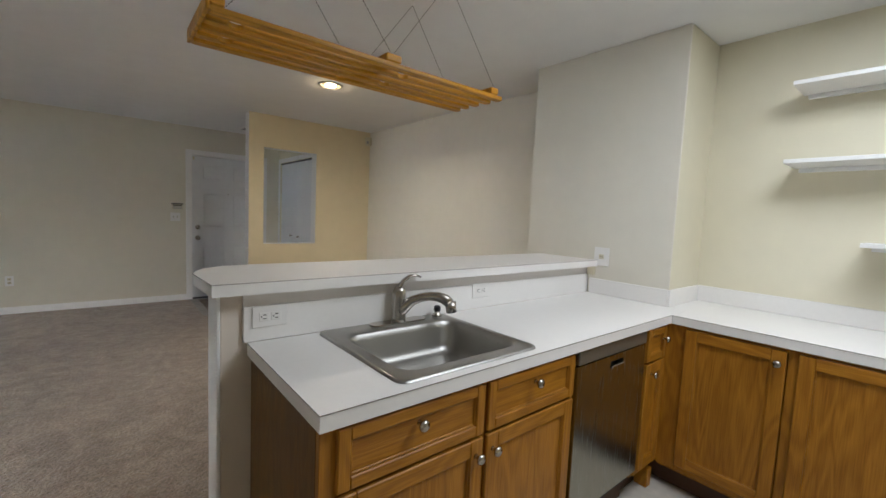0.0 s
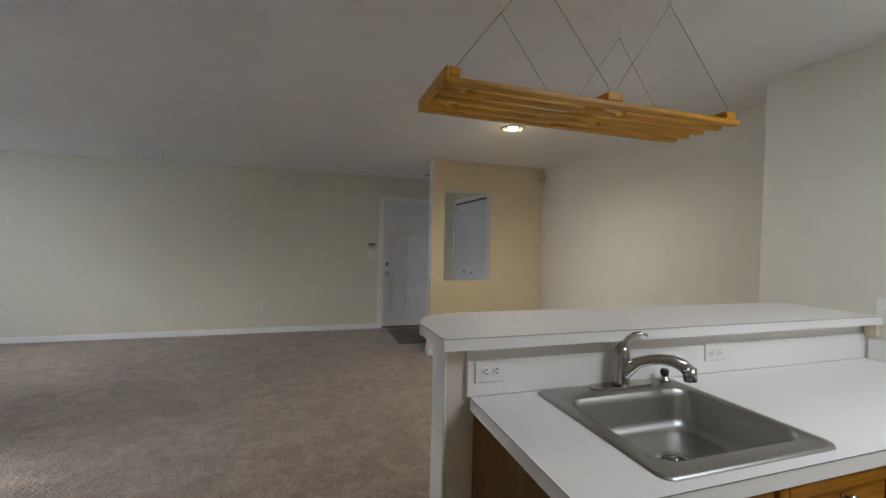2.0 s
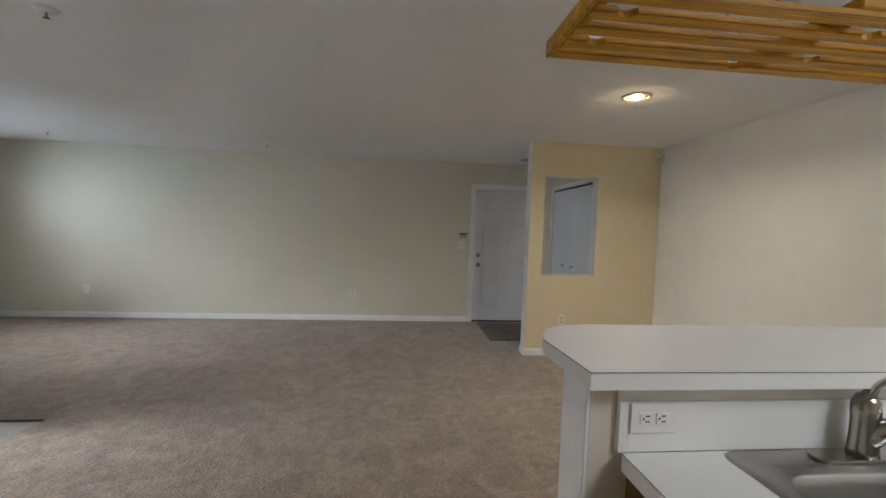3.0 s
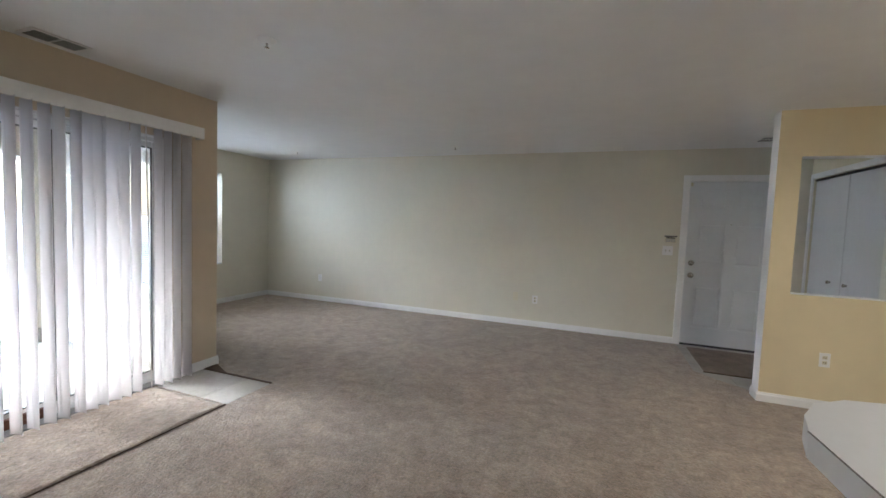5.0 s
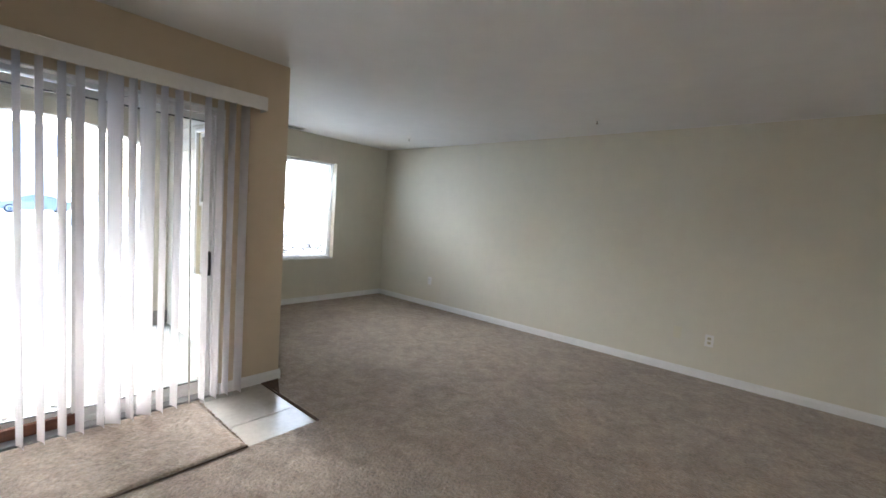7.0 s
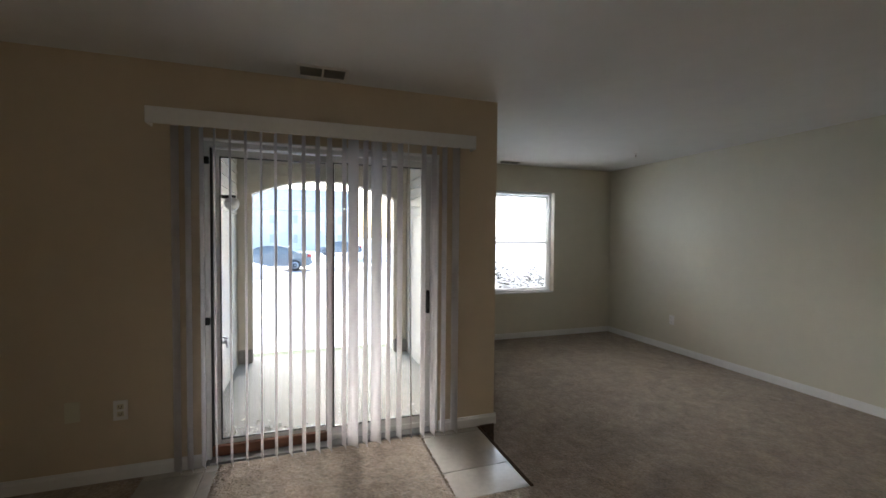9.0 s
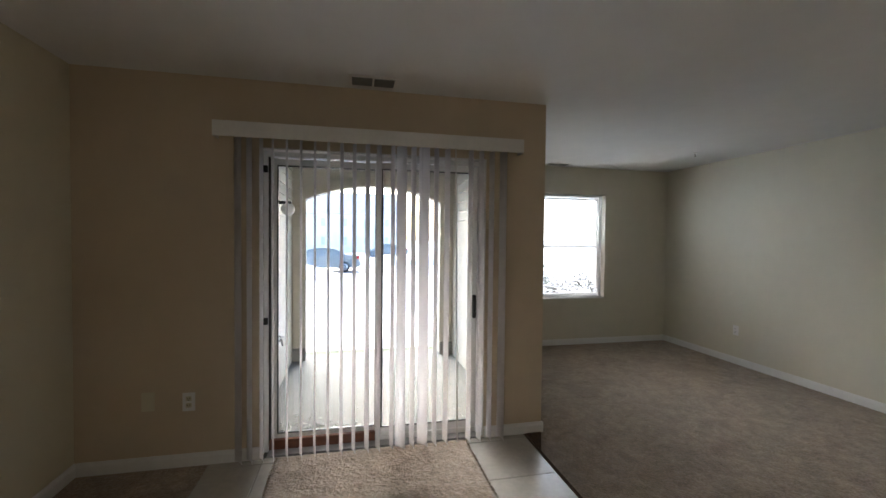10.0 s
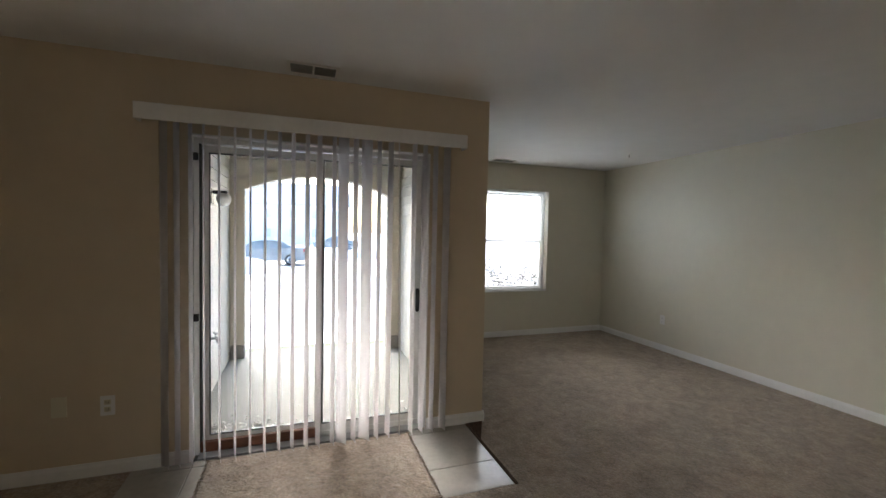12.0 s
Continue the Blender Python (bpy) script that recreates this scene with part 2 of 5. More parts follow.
def carpet_material():
    """Cut pile: brushed patches some decimetres wide, tufts of a few millimetres."""
    m = bpy.data.materials.new("beige_carpet")
    m.use_nodes = True
    nt = m.node_tree
    p = nt.nodes["Principled BSDF"]
    p.inputs["Roughness"].default_value = 0.95
    p.inputs["Specular IOR Level"].default_value = 0.12
    p.inputs["Sheen Weight"].default_value = 0.25
    tc = nt.nodes.new("ShaderNodeTexCoord")

    def noise_at(scale, detail, distort=0.0):
        n = nt.nodes.new("ShaderNodeTexNoise")
        n.inputs["Scale"].default_value, n.inputs["Detail"].default_value, n.inputs["Distortion"].default_value = scale, detail, distort
        nt.links.new(tc.outputs["Object"], n.inputs["Vector"])
        return n.outputs["Fac"]

    def mapped(v, lo, hi, a, b):
        r = nt.nodes.new("ShaderNodeMapRange")
        r.inputs["From Min"].default_value, r.inputs["From Max"].default_value = lo, hi
        r.inputs["To Min"].default_value, r.inputs["To Max"].default_value = a, b
        nt.links.new(v, r.inputs["Value"])
        return r.outputs["Result"]

    def times(a, b):
        x = nt.nodes.new("ShaderNodeMath")
        x.operation = "MULTIPLY"
        nt.links.new(a, x.inputs[0])
        nt.links.new(b, x.inputs[1])
        return x.outputs[0]

    big = mapped(noise_at(4.5, 7, 1.2), 0.38, 0.62, 0.84, 1.07)
    wide = mapped(noise_at(1.1, 3), 0.3, 0.7, 0.93, 1.05)
    tuft_n = noise_at(62, 6, 0.4)
    tuft = mapped(tuft_n, 0.30, 0.70, 0.74, 1.20)
    clump = mapped(noise_at(17, 5, 1.0), 0.36, 0.64, 0.86, 1.11)
    val = times(times(times(big, wide), clump), tuft)
    mx = nt.nodes.new("ShaderNodeMix")
    mx.data_type, mx.blend_type = "RGBA", "MULTIPLY"
    mx.inputs["Factor"].default_value = 1
    mx.inputs[6].default_value = (0.375, 0.297, 0.226, 1)
    nt.links.new(val, mx.inputs[7])
    nt.links.new(mx.outputs[2], p.inputs["Base Color"])
    b = nt.nodes.new("ShaderNodeBump")
    b.inputs["Distance"].default_value, b.inputs["Strength"].default_value = 0.012, 1.0
    nt.links.new(tuft_n, b.inputs["Height"])
    b2 = nt.nodes.new("ShaderNodeBump")
    b2.inputs["Distance"].default_value, b2.inputs["Strength"].default_value = 0.02, 0.6
    nt.links.new(noise_at(14, 4), b2.inputs["Height"])
    nt.links.new(b.outputs["Normal"], b2.inputs["Normal"])
    nt.links.new(b2.outputs["Normal"], p.inputs["Normal"])
    return m


CARPET = carpet_material()


def glass_material(name, tint=(1, 1, 1), rough=0.0):
    m = bpy.data.materials.new(name)
    m.use_nodes = True
    p = m.node_tree.nodes["Principled BSDF"]
    p.inputs["Base Color"].default_value = (*tint, 1)
    p.inputs["Roughness"].default_value = rough
    p.inputs["Transmission Weight"].default_value = 1.0
    p.inputs["IOR"].default_value = 1.45
    return m


GLASS = glass_material("window_glass", (0.97, 0.99, 0.98))


def vane_material():
    """Thin white vinyl that lets part of the daylight through."""
    m = bpy.data.materials.new("white_vinyl_vane")
    m.use_nodes = True
    nt = m.node_tree
    p = nt.nodes["Principled BSDF"]
    p.inputs["Base Color"].default_value = (0.82, 0.77, 0.72, 1)
    p.inputs["Roughness"].default_value = 0.5
    tr = nt.nodes.new("ShaderNodeBsdfTranslucent")
    tr.inputs["Color"].default_value = (0.82, 0.82, 0.86, 1)
    mx = nt.nodes.new("ShaderNodeMixShader")
    mx.inputs[0].default_value = 0.48
    nt.links.new(p.outputs[0], mx.inputs[1])
    nt.links.new(tr.outputs[0], mx.inputs[2])
    nt.links.new(mx.outputs[0], nt.nodes["Material Output"].inputs["Surface"])
    tc = nt.nodes.new("ShaderNodeTexCoord")
    nz = nt.nodes.new("ShaderNodeTexNoise")
    nz.inputs["Scale"].default_value = 60
    nt.links.new(tc.outputs["Object"], nz.inputs["Vector"])
    b = nt.nodes.new("ShaderNodeBump")
    b.inputs["Distance"].default_value = 0.0004
    nt.links.new(nz.outputs["Fac"], b.inputs["Height"])
    nt.links.new(b.outputs["Normal"], p.inputs["Normal"])
    return m


VANE = vane_material()


def glow(name, color, strength):
    m = bpy.data.materials.new(name)
    m.use_nodes = True
    p = m.node_tree.nodes["Principled BSDF"]
    p.inputs["Emission Color"].default_value = (*color, 1)
    p.inputs["Emission Strength"].default_value = strength
    return m


BULB = glow("bulb_glow", (1.0, 0.80, 0.50), 3.0)

# ---------------------------------------------------------------- mesh helpers
ORG = {}


def box(bm, x0, x1, y0, y1, z0, z1, bev=0.0, seg=1):
    r = bmesh.ops.create_cube(bm, size=1)
    vs = r["verts"]
    for v in vs:
        v.co = Vector(((x0 + x1) / 2 + v.co.x * (x1 - x0), (y0 + y1) / 2 + v.co.y * (y1 - y0), (z0 + z1) / 2 + v.co.z * (z1 - z0)))
    if bev > 0:
        es = list({e for v in vs for e in v.link_edges})
        bmesh.ops.bevel(bm, geom=es, offset=min(bev, 0.45 * min(abs(x1 - x0), abs(y1 - y0), abs(z1 - z0))), segments=seg, affect="EDGES", profile=0.5)
    return bm


def boxed(*a, **k):
    return box(bmesh.new(), *a, **k)


def cyl(bm, p0, p1, r0, r1=None, n=20, caps=True):
    """A tapered rod from p0 to p1."""
    r1 = r0 if r1 is None else r1
    p0, p1 = Vector(p0), Vector(p1)
    q = (p1 - p0).to_track_quat("Z", "Y")
    rings = []
    for c, r in ((p0, r0), (p1, r1)):
        rings.append([bm.verts.new(c + q @ Vector((r * math.cos(2 * math.pi * i / n), r * math.sin(2 * math.pi * i / n), 0))) for i in range(n)])
    for i in range(n):
        f = bm.faces.new((rings[0][i], rings[0][(i + 1) % n], rings[1][(i + 1) % n], rings[1][i]))
        f.smooth = True
    if caps:
        bm.faces.new(rings[0][::-1])
        bm.faces.new(rings[1])
    return bm


def lathe(bm, base, axis, profile, n=24):
    """Turns (radius, height) pairs about the axis from base."""
    q = Vector(axis).to_track_quat("Z", "Y")
    base = Vector(base)
    rings = []
    for r, h in profile:
        rings.append([bm.verts.new(base + q @ Vector((r * math.cos(2 * math.pi * i / n), r * math.sin(2 * math.pi * i / n), h))) for i in range(n)])
    for a, b in zip(rings, rings[1:]):
        for i in range(n):
            f = bm.faces.new((a[i], a[(i + 1) % n], b[(i + 1) % n], b[i]))
            f.smooth = True
    bm.faces.new(rings[0][::-1])
    bm.faces.new(rings[-1])
    return bm


def tube(bm, pts, radii, n=16, flat=1.0):
    """A tube along points, with a radius for each; flat squeezes it vertically."""
    pts = [Vector(p) for p in pts]
    rings = []
    for i, p in enumerate(pts):
        d = (pts[min(i + 1, len(pts) - 1)] - pts[max(i - 1, 0)]).normalized()
        side = d.cross(Vector((0, 0, 1)))
        side = side.normalized() if side.length > 1e-4 else Vector((1, 0, 0))
        up = side.cross(d).normalized()
        r = radii[i] if isinstance(radii, (list, tuple)) else radii
        rings.append([bm.verts.new(p + side * r * math.cos(2 * math.pi * k / n) + up * r * flat * math.sin(2 * math.pi * k / n)) for k in range(n)])
    for a, b in zip(rings, rings[1:]):
        for i in range(n):
            f = bm.faces.new((a[i], a[(i + 1) % n], b[(i + 1) % n], b[i]))
            f.smooth = True
    bm.faces.new(rings[0][::-1])
    bm.faces.new(rings[-1])
    return bm


def prism(bm, outline, z0, z1):
    """An upright prism on an outline of (x, y) points, counter-clockwise."""
    lo = [bm.verts.new((x, y, z0)) for x, y in outline]
    hi = [bm.verts.new((x, y, z1)) for x, y in outline]
    n = len(outline)
    bm.faces.new(lo[::-1])
    bm.faces.new(hi)
    for i in range(n):
        bm.faces.new((lo[i], lo[(i + 1) % n], hi[(i + 1) % n], hi[i]))
    return bm


def grid_solid(us, vs, w0, w1, holes, put):
    """A slab with rectangular holes. us, vs: cuts; put(u, v, w) gives the place."""
    bm = bmesh.new()
    us = sorted(set(us) | {h[0] for h in holes} | {h[1] for h in holes})
    vs = sorted(set(vs) | {h[2] for h in holes} | {h[3] for h in holes})

    def solid(i, j):
        if not (0 <= i < len(us) - 1 and 0 <= j < len(vs) - 1):
            return False
        u, v = (us[i] + us[i + 1]) / 2, (vs[j] + vs[j + 1]) / 2
        return not any(h[0] < u < h[1] and h[2] < v < h[3] for h in holes)

    made = {}

    def vert(i, j, k):
        if (i, j, k) not in made:
            made[i, j, k] = bm.verts.new(put(us[i], vs[j], (w0, w1)[k]))
        return made[i, j, k]

    for i in range(len(us) - 1):
        for j in range(len(vs) - 1):
            if not solid(i, j):
                continue
            c = [(i, j), (i + 1, j), (i + 1, j + 1), (i, j + 1)]
            bm.faces.new([vert(a, b, 0) for a, b in c[::-1]])
            bm.faces.new([vert(a, b, 1) for a, b in c])
            for (a, b), n in zip(zip(c, c[1:] + c[:1]), ((i, j - 1), (i + 1, j), (i, j + 1), (i - 1, j))):
                if not solid(*n):
                    bm.faces.new((vert(*a, 0), vert(*b, 0), vert(*b, 1), vert(*a, 1)))
    bmesh.ops.recalc_face_normals(bm, faces=bm.faces)
    return bm


def finish(name, bm, material, more=()):
    me = bpy.data.meshes.new(name)
    bm.to_mesh(me)
    bm.free()
    me.materials.append(material)
    for m in more:
        me.materials.append(m)
    return me


def thing(name, loc, label, category, group="", kind=""):
    ob = new(name)
    ob.location = loc
    ob.empty_display_size = 0.1
    ORG[ob] = Vector(loc)
    return tagged(ob, label, category, group, kind)


def part(name, bm, material, parent, label="", more=(), kind=""):
    """One mesh, given in world places, under a thing or a part."""
    org = ORG[parent]
    for v in bm.verts:
        v.co -= org
    ob = new(name, finish(name, bm, material, more))
    ob.parent = parent
    ORG[ob] = org
    return tagged(ob, label, "", "", kind)


def single(name, bm, material, label, category="", group="", kind="", more=()):
    """A thing of one mesh; its origin is at the middle of its base."""
    xs, ys, zs = zip(*(v.co for v in bm.verts))
    org = Vector(((min(xs) + max(xs)) / 2, (min(ys) + max(ys)) / 2, min(zs)))
    for v in bm.verts:
        v.co -= org
    ob = new(name, finish(name, bm, material, more))
    ob.location = org
    ORG[ob] = org
    return tagged(ob, label, category, group, kind)


def structure(name, bm, material, label="", more=()):
    ob = new(name, finish(name, bm, material, more))
    ORG[ob] = Vector((0, 0, 0))
    return tagged(ob, label, "", "", "structure")


def wall_y(name, y0, y1, x0, x1, holes=(), material=CREAM, z0=-0.02, z1=CEIL, more=(), label=""):
    bm = grid_solid([x0, x1], [z0, z1], y0, y1, list(holes), lambda u, v, w: (u, w, v))
    return structure(name, bm, material, label, more)


def wall_x(name, x0, x1, y0, y1, holes=(), material=CREAM, z0=-0.02, z1=CEIL, more=(), label=""):
    bm = grid_solid([y0, y1], [z0, z1], x0, x1, list(holes), lambda u, v, w: (w, u, v))
    return structure(name, bm, material, label, more)


def recolour(ob, index, test):
    for p in ob.data.polygons:
        if test(p.normal, p.center):
            p.material_index = index


# ---------------------------------------------------------------- large structure
AY, WX, SX, SY, RY, PY, BX, CX = 6.90, -5.40, -3.10, 0.87, 3.868, 5.228, 3.09, 2.68
DOOR = (1.228, 2.150, 2.035)
OPEN = (1.712, 2.342, 0.93, 2.055)
SLIDE = (1.902, 3.415, 0.0, 2.01)
WIN = (4.86, 5.915, 0.628, 2.066)

wall_y("wall_north", AY, AY + 0.15, WX - 0.15, BX + 0.15, [(DOOR[0] - 0.012, DOOR[1] + 0.012, -0.03, DOOR[2] + 0.012)], PALE)
wall_x("wall_west", WX - 0.15, WX, RY - 0.14, AY, [(WIN[0], WIN[1], WIN[2], WIN[3])], PALE)
PW = (-4.55, -3.70, 0.65, 2.03)
wall_y("wall_return", RY - 0.13, RY, WX, SX - 0.15, [PW])
wall_x("wall_slider", SX - 0.15, SX, SY - 0.12, RY, [(SLIDE[0], SLIDE[1], -0.03, SLIDE[3])], WARM)
wall_y("wall_southwest", SY - 0.12, SY, SX, -0.75)
wall_x("wall_kitchen_west", -0.87, -0.75, -1.9, SY - 0.12)
wall_y("wall_south", -2.02, -1.9, -0.87, BX + 0.12)
wall_x("wall_east_kitchen", BX, BX + 0.12, -1.9, 1.09)
wall_x("wall_east", BX, BX + 0.12, 2.09, PY + 0.15, material=GREY)
ch = structure("wall_chase", box(bmesh.new(), CX, BX + 0.12, 1.09, 2.09, -0.02, CEIL, 0.004), CREAM, more=(GREY,))
recolour(ch, 1, lambda n, c: n.x < -0.5)
p = wall_y("wall_accent", PY, PY + 0.15, 1.55, BX, [OPEN], ACCENT, more=(TRIM,))
recolour(p, 1, lambda n, c: n.y > -0.5)
wall_x("wall_closet", 2.42, 2.52, PY + 0.15, AY, [(5.50, 6.83, -0.03, 2.05)])
wall_y("wall_closet_back", PY + 0.15, PY + 0.20, 2.52, BX)
wall_x("wall_closet_side", BX, BX + 0.12, PY + 0.15, AY)
structure("ceiling", boxed(WX - 0.15, BX + 0.12, -2.02, AY + 0.15, CEIL, CEIL + 0.12), CEILING)

# floors: carpet with the tiled and the vinyl parts cut out
bm = grid_solid([WX, BX], [-1.9, AY], -0.05, 0.0, [(SX, -2.31, 1.60, 3.73), (1.19, BX, PY + 0.07, AY), (0.56, BX, -1.9, 1.60), (WX, SX, -1.9, RY), (SX, -0.80, -1.9, 0.80), (1.19, 1.56, PY, PY + 0.08)], lambda u, v, w: (u, v, w))
floor = structure("floor_carpet", bm, CARPET)
structure("floor_kitchen", boxed(0.56, BX, -1.9, 1.585, -0.05, -0.004), VINYL)
structure("floor_slider_bed", boxed(SX, -2.31, 1.60, 3.73, -0.05, -0.010), GROUT)
structure("floor_entry_bed", boxed(1.19, BX, PY, AY, -0.05, -0.010), GROUT)
# carpet that fills the cut corner before the entry tiles
structure("floor_carpet_corner", prism(bmesh.new(), [(1.19, PY), (1.56, PY), (1.60, 5.44), (1.34, 5.655), (1.19, 5.83)], -0.009, 0.0), CARPET)


def baseboard(name, pts, h=0.079, t=0.014):
    """Moulded skirting along wall lines; each run: start, end and the side it stands out to."""
    for (x0, y0), (x1, y1), (nx, ny) in pts:
        d = Vector((x1 - x0, y1 - y0, 0))
        n = Vector((nx, ny, 0))
        prof = [(0, 0.0), (t, 0.0), (t, h * 0.72), (t * 0.62, h * 0.86), (t * 0.45, h), (0, h)]
        bm = bmesh.new()
        a = [bm.verts.new(Vector((x0, y0, 0)) + n * u + Vector((0, 0, v))) for u, v in prof]
        b = [bm.verts.new(Vector((x0, y0, 0)) + d + n * u + Vector((0, 0, v))) for u, v in prof]
        for i in range(len(prof)):
            bm.faces.new((a[i], a[(i + 1) % len(prof)], b[(i + 1) % len(prof)], b[i]))
        bm.faces.new(a[::-1])
        bm.faces.new(b)
        bmesh.ops.recalc_face_normals(bm, faces=bm.faces)
        structure(name, bm, TRIM)


baseboard("baseboard", [
    ((WX, AY), (DOOR[0] - 0.077, AY), (0, -1)), ((WX, RY), (WX, AY - 0.014), (1, 0)), ((WX + 0.014, RY), (SX - 0.0, RY), (0, 1)),
    ((SX, 3.417), (SX, RY + 0.014), (1, 0)), ((SX, SY + 0.014), (SX, 1.900), (1, 0)), ((SX, SY), (-0.75, SY), (0, 1)),
    ((1.55 - 0.014, PY), (BX, PY), (0, -1)), ((1.55, PY), (1.55, PY + 0.15), (-1, 0)), ((BX, 2.09), (BX, PY - 0.014), (-1, 0)),
])


def casing(parent_name, x0, x1, zt, y, w=0.075, t=0.018, axis="y", sign=-1, material=TRIM, foot=0.0):
    """Door trim of three boards with an eased inner edge."""
    out = []
    for a, b, c, d in ((x0 - w, x0, foot, zt + w), (x1, x1 + w, foot, zt + w), (x0, x1, zt, zt + w)):
        bm = bmesh.new()
        lo, hi = sorted((y, y + sign * t))
        if axis == "y":
            box(bm, a, b, lo, hi, c, d, 0.004)
        else:
            box(bm, lo, hi, a, b, c, d, 0.004)
        out.append(structure(parent_name, bm, material))
    return out


casing("door_casing", DOOR[0] - 0.002, DOOR[1] + 0.002, DOOR[2] + 0.002, AY)

# ---------------------------------------------------------------- entry door


def entry_door():
    x0, x1, zt = DOOR
    y = AY + 0.020
    d = thing("entry_door", ((x0 + x1) / 2, y + 0.02, 0), "closed white six-panel entry door with two brass-toned locks", "door")
    xm, st = (x0 + x1) / 2, 0.118
    cols = ((x0 + st, xm - 0.05), (xm + 0.05, x1 - st))
    rows = ((0.235, 0.76), (1.02, 1.53), (1.70, 1.93))
    holes = [(a, b, c, e) for a, b in cols for c, e in rows]
    slab = part("slab", grid_solid([x0 + 0.003, x1 - 0.003], [0.012, zt - 0.002], y, y + 0.044, holes, lambda u, v, w: (u, w, v)), DOORWHITE, d)
    for a, b, c, e in holes:
        bm = boxed(a, b, y + 0.009, y + 0.034, c, e)
        box(bm, a + 0.024, b - 0.024, y + 0.001, y + 0.030, c + 0.024, e - 0.024, 0.0075)
        part("panel", bm, DOORWHITE, d)
    for z, deadbolt in ((1.032, True), (0.880, False)):
        bm = lathe(bmesh.new(), (x0 + 0.07, y, z), (0, -1, 0), [(0.033, 0), (0.033, 0.004), (0.028, 0.010), (0.012, 0.014), (0.012, 0.030)] + ([(0.014, 0.034)] if deadbolt else [(0.026, 0.040), (0.029, 0.052), (0.024, 0.064), (0.010, 0.068)]))
        part("deadbolt" if deadbolt else "knob", bm, CHROME, d, "satin nickel deadbolt" if deadbolt else "satin nickel door knob")
    part("peephole", lathe(bmesh.new(), (xm, y, 1.52), (0, -1, 0), [(0.008, 0), (0.008, 0.003), (0.004, 0.004)], 12), CHROME, d)
    part("contact_sensor", boxed(x0 + 0.012, x0 + 0.034, y - 0.010, y, zt - 0.055, zt - 0.012, 0.003), IVORY, d)
    part("sweep", boxed(x0 + 0.004, x1 - 0.004, y - 0.006, y - 0.001, 0.001, 0.022), DARK, d)
    for z in (0.24, 1.02, 1.80):
        h = cyl(bmesh.new(), (x1 + 0.001, y - 0.006, z - 0.045), (x1 + 0.001, y - 0.006, z + 0.045), 0.006, n=10)
        box(h, x1 - 0.022, x1 + 0.0, y - 0.0025, y - 0.0002, z - 0.044, z + 0.044)
        part("hinge", h, DOORWHITE, d, "white painted door hinge")
    jamb = bmesh.new()
    box(jamb, x0 - 0.011, x0 - 0.001, AY + 0.001, AY + 0.149, 0, zt + 0.002)
    box(jamb, x1 + 0.001, x1 + 0.011, AY + 0.001, AY + 0.149, 0, zt + 0.002)
    box(jamb, x0 - 0.011, x1 + 0.011, AY + 0.001, AY + 0.149, zt + 0.003, zt + 0.011)
    structure("door_jamb", jamb, TRIM)
    structure("door_backing", boxed(x0 - 0.01, x1 + 0.01, AY + 0.10, AY + 0.148, -0.04, zt + 0.01), DARK)


entry_door()


def closet():
    """A pair of sliding closet doors in the entry."""
    d = thing("closet_door", (2.45, 6.16, 0), "closed white flush closet door pair with two small knobs", "door")
    part("door_leaf", boxed(2.436, 2.466, 6.17, 6.825, 0.02, 2.025, 0.003), DOORWHITE, d)
    part("door_leaf", boxed(2.436, 2.466, 5.51, 6.16, 0.02, 2.025, 0.003), DOORWHITE, d)
    for y in (6.36, 6.06):
        part("knob", lathe(bmesh.new(), (2.436, y, 0.955), (-1, 0, 0), [(0.012, 0), (0.009, 0.01), (0.017, 0.018), (0.016, 0.028), (0.006, 0.032)], 16), CHROME, d, "small round nickel knob")
    part("track", boxed(2.428, 2.475, 5.505, 6.828, 2.027, 2.048), DARK, d, "dark metal door track")
    for a, b in ((5.445, 5.498), (6.832, 6.885)):
        structure("closet_casing", boxed(2.404, 2.419, a, b, 0, 2.11, 0.004), TRIM)
    structure("closet_casing", boxed(2.404, 2.419, 5.499, 6.831, 2.052, 2.11, 0.004), TRIM)


closet()

# ---------------------------------------------------------------- windows


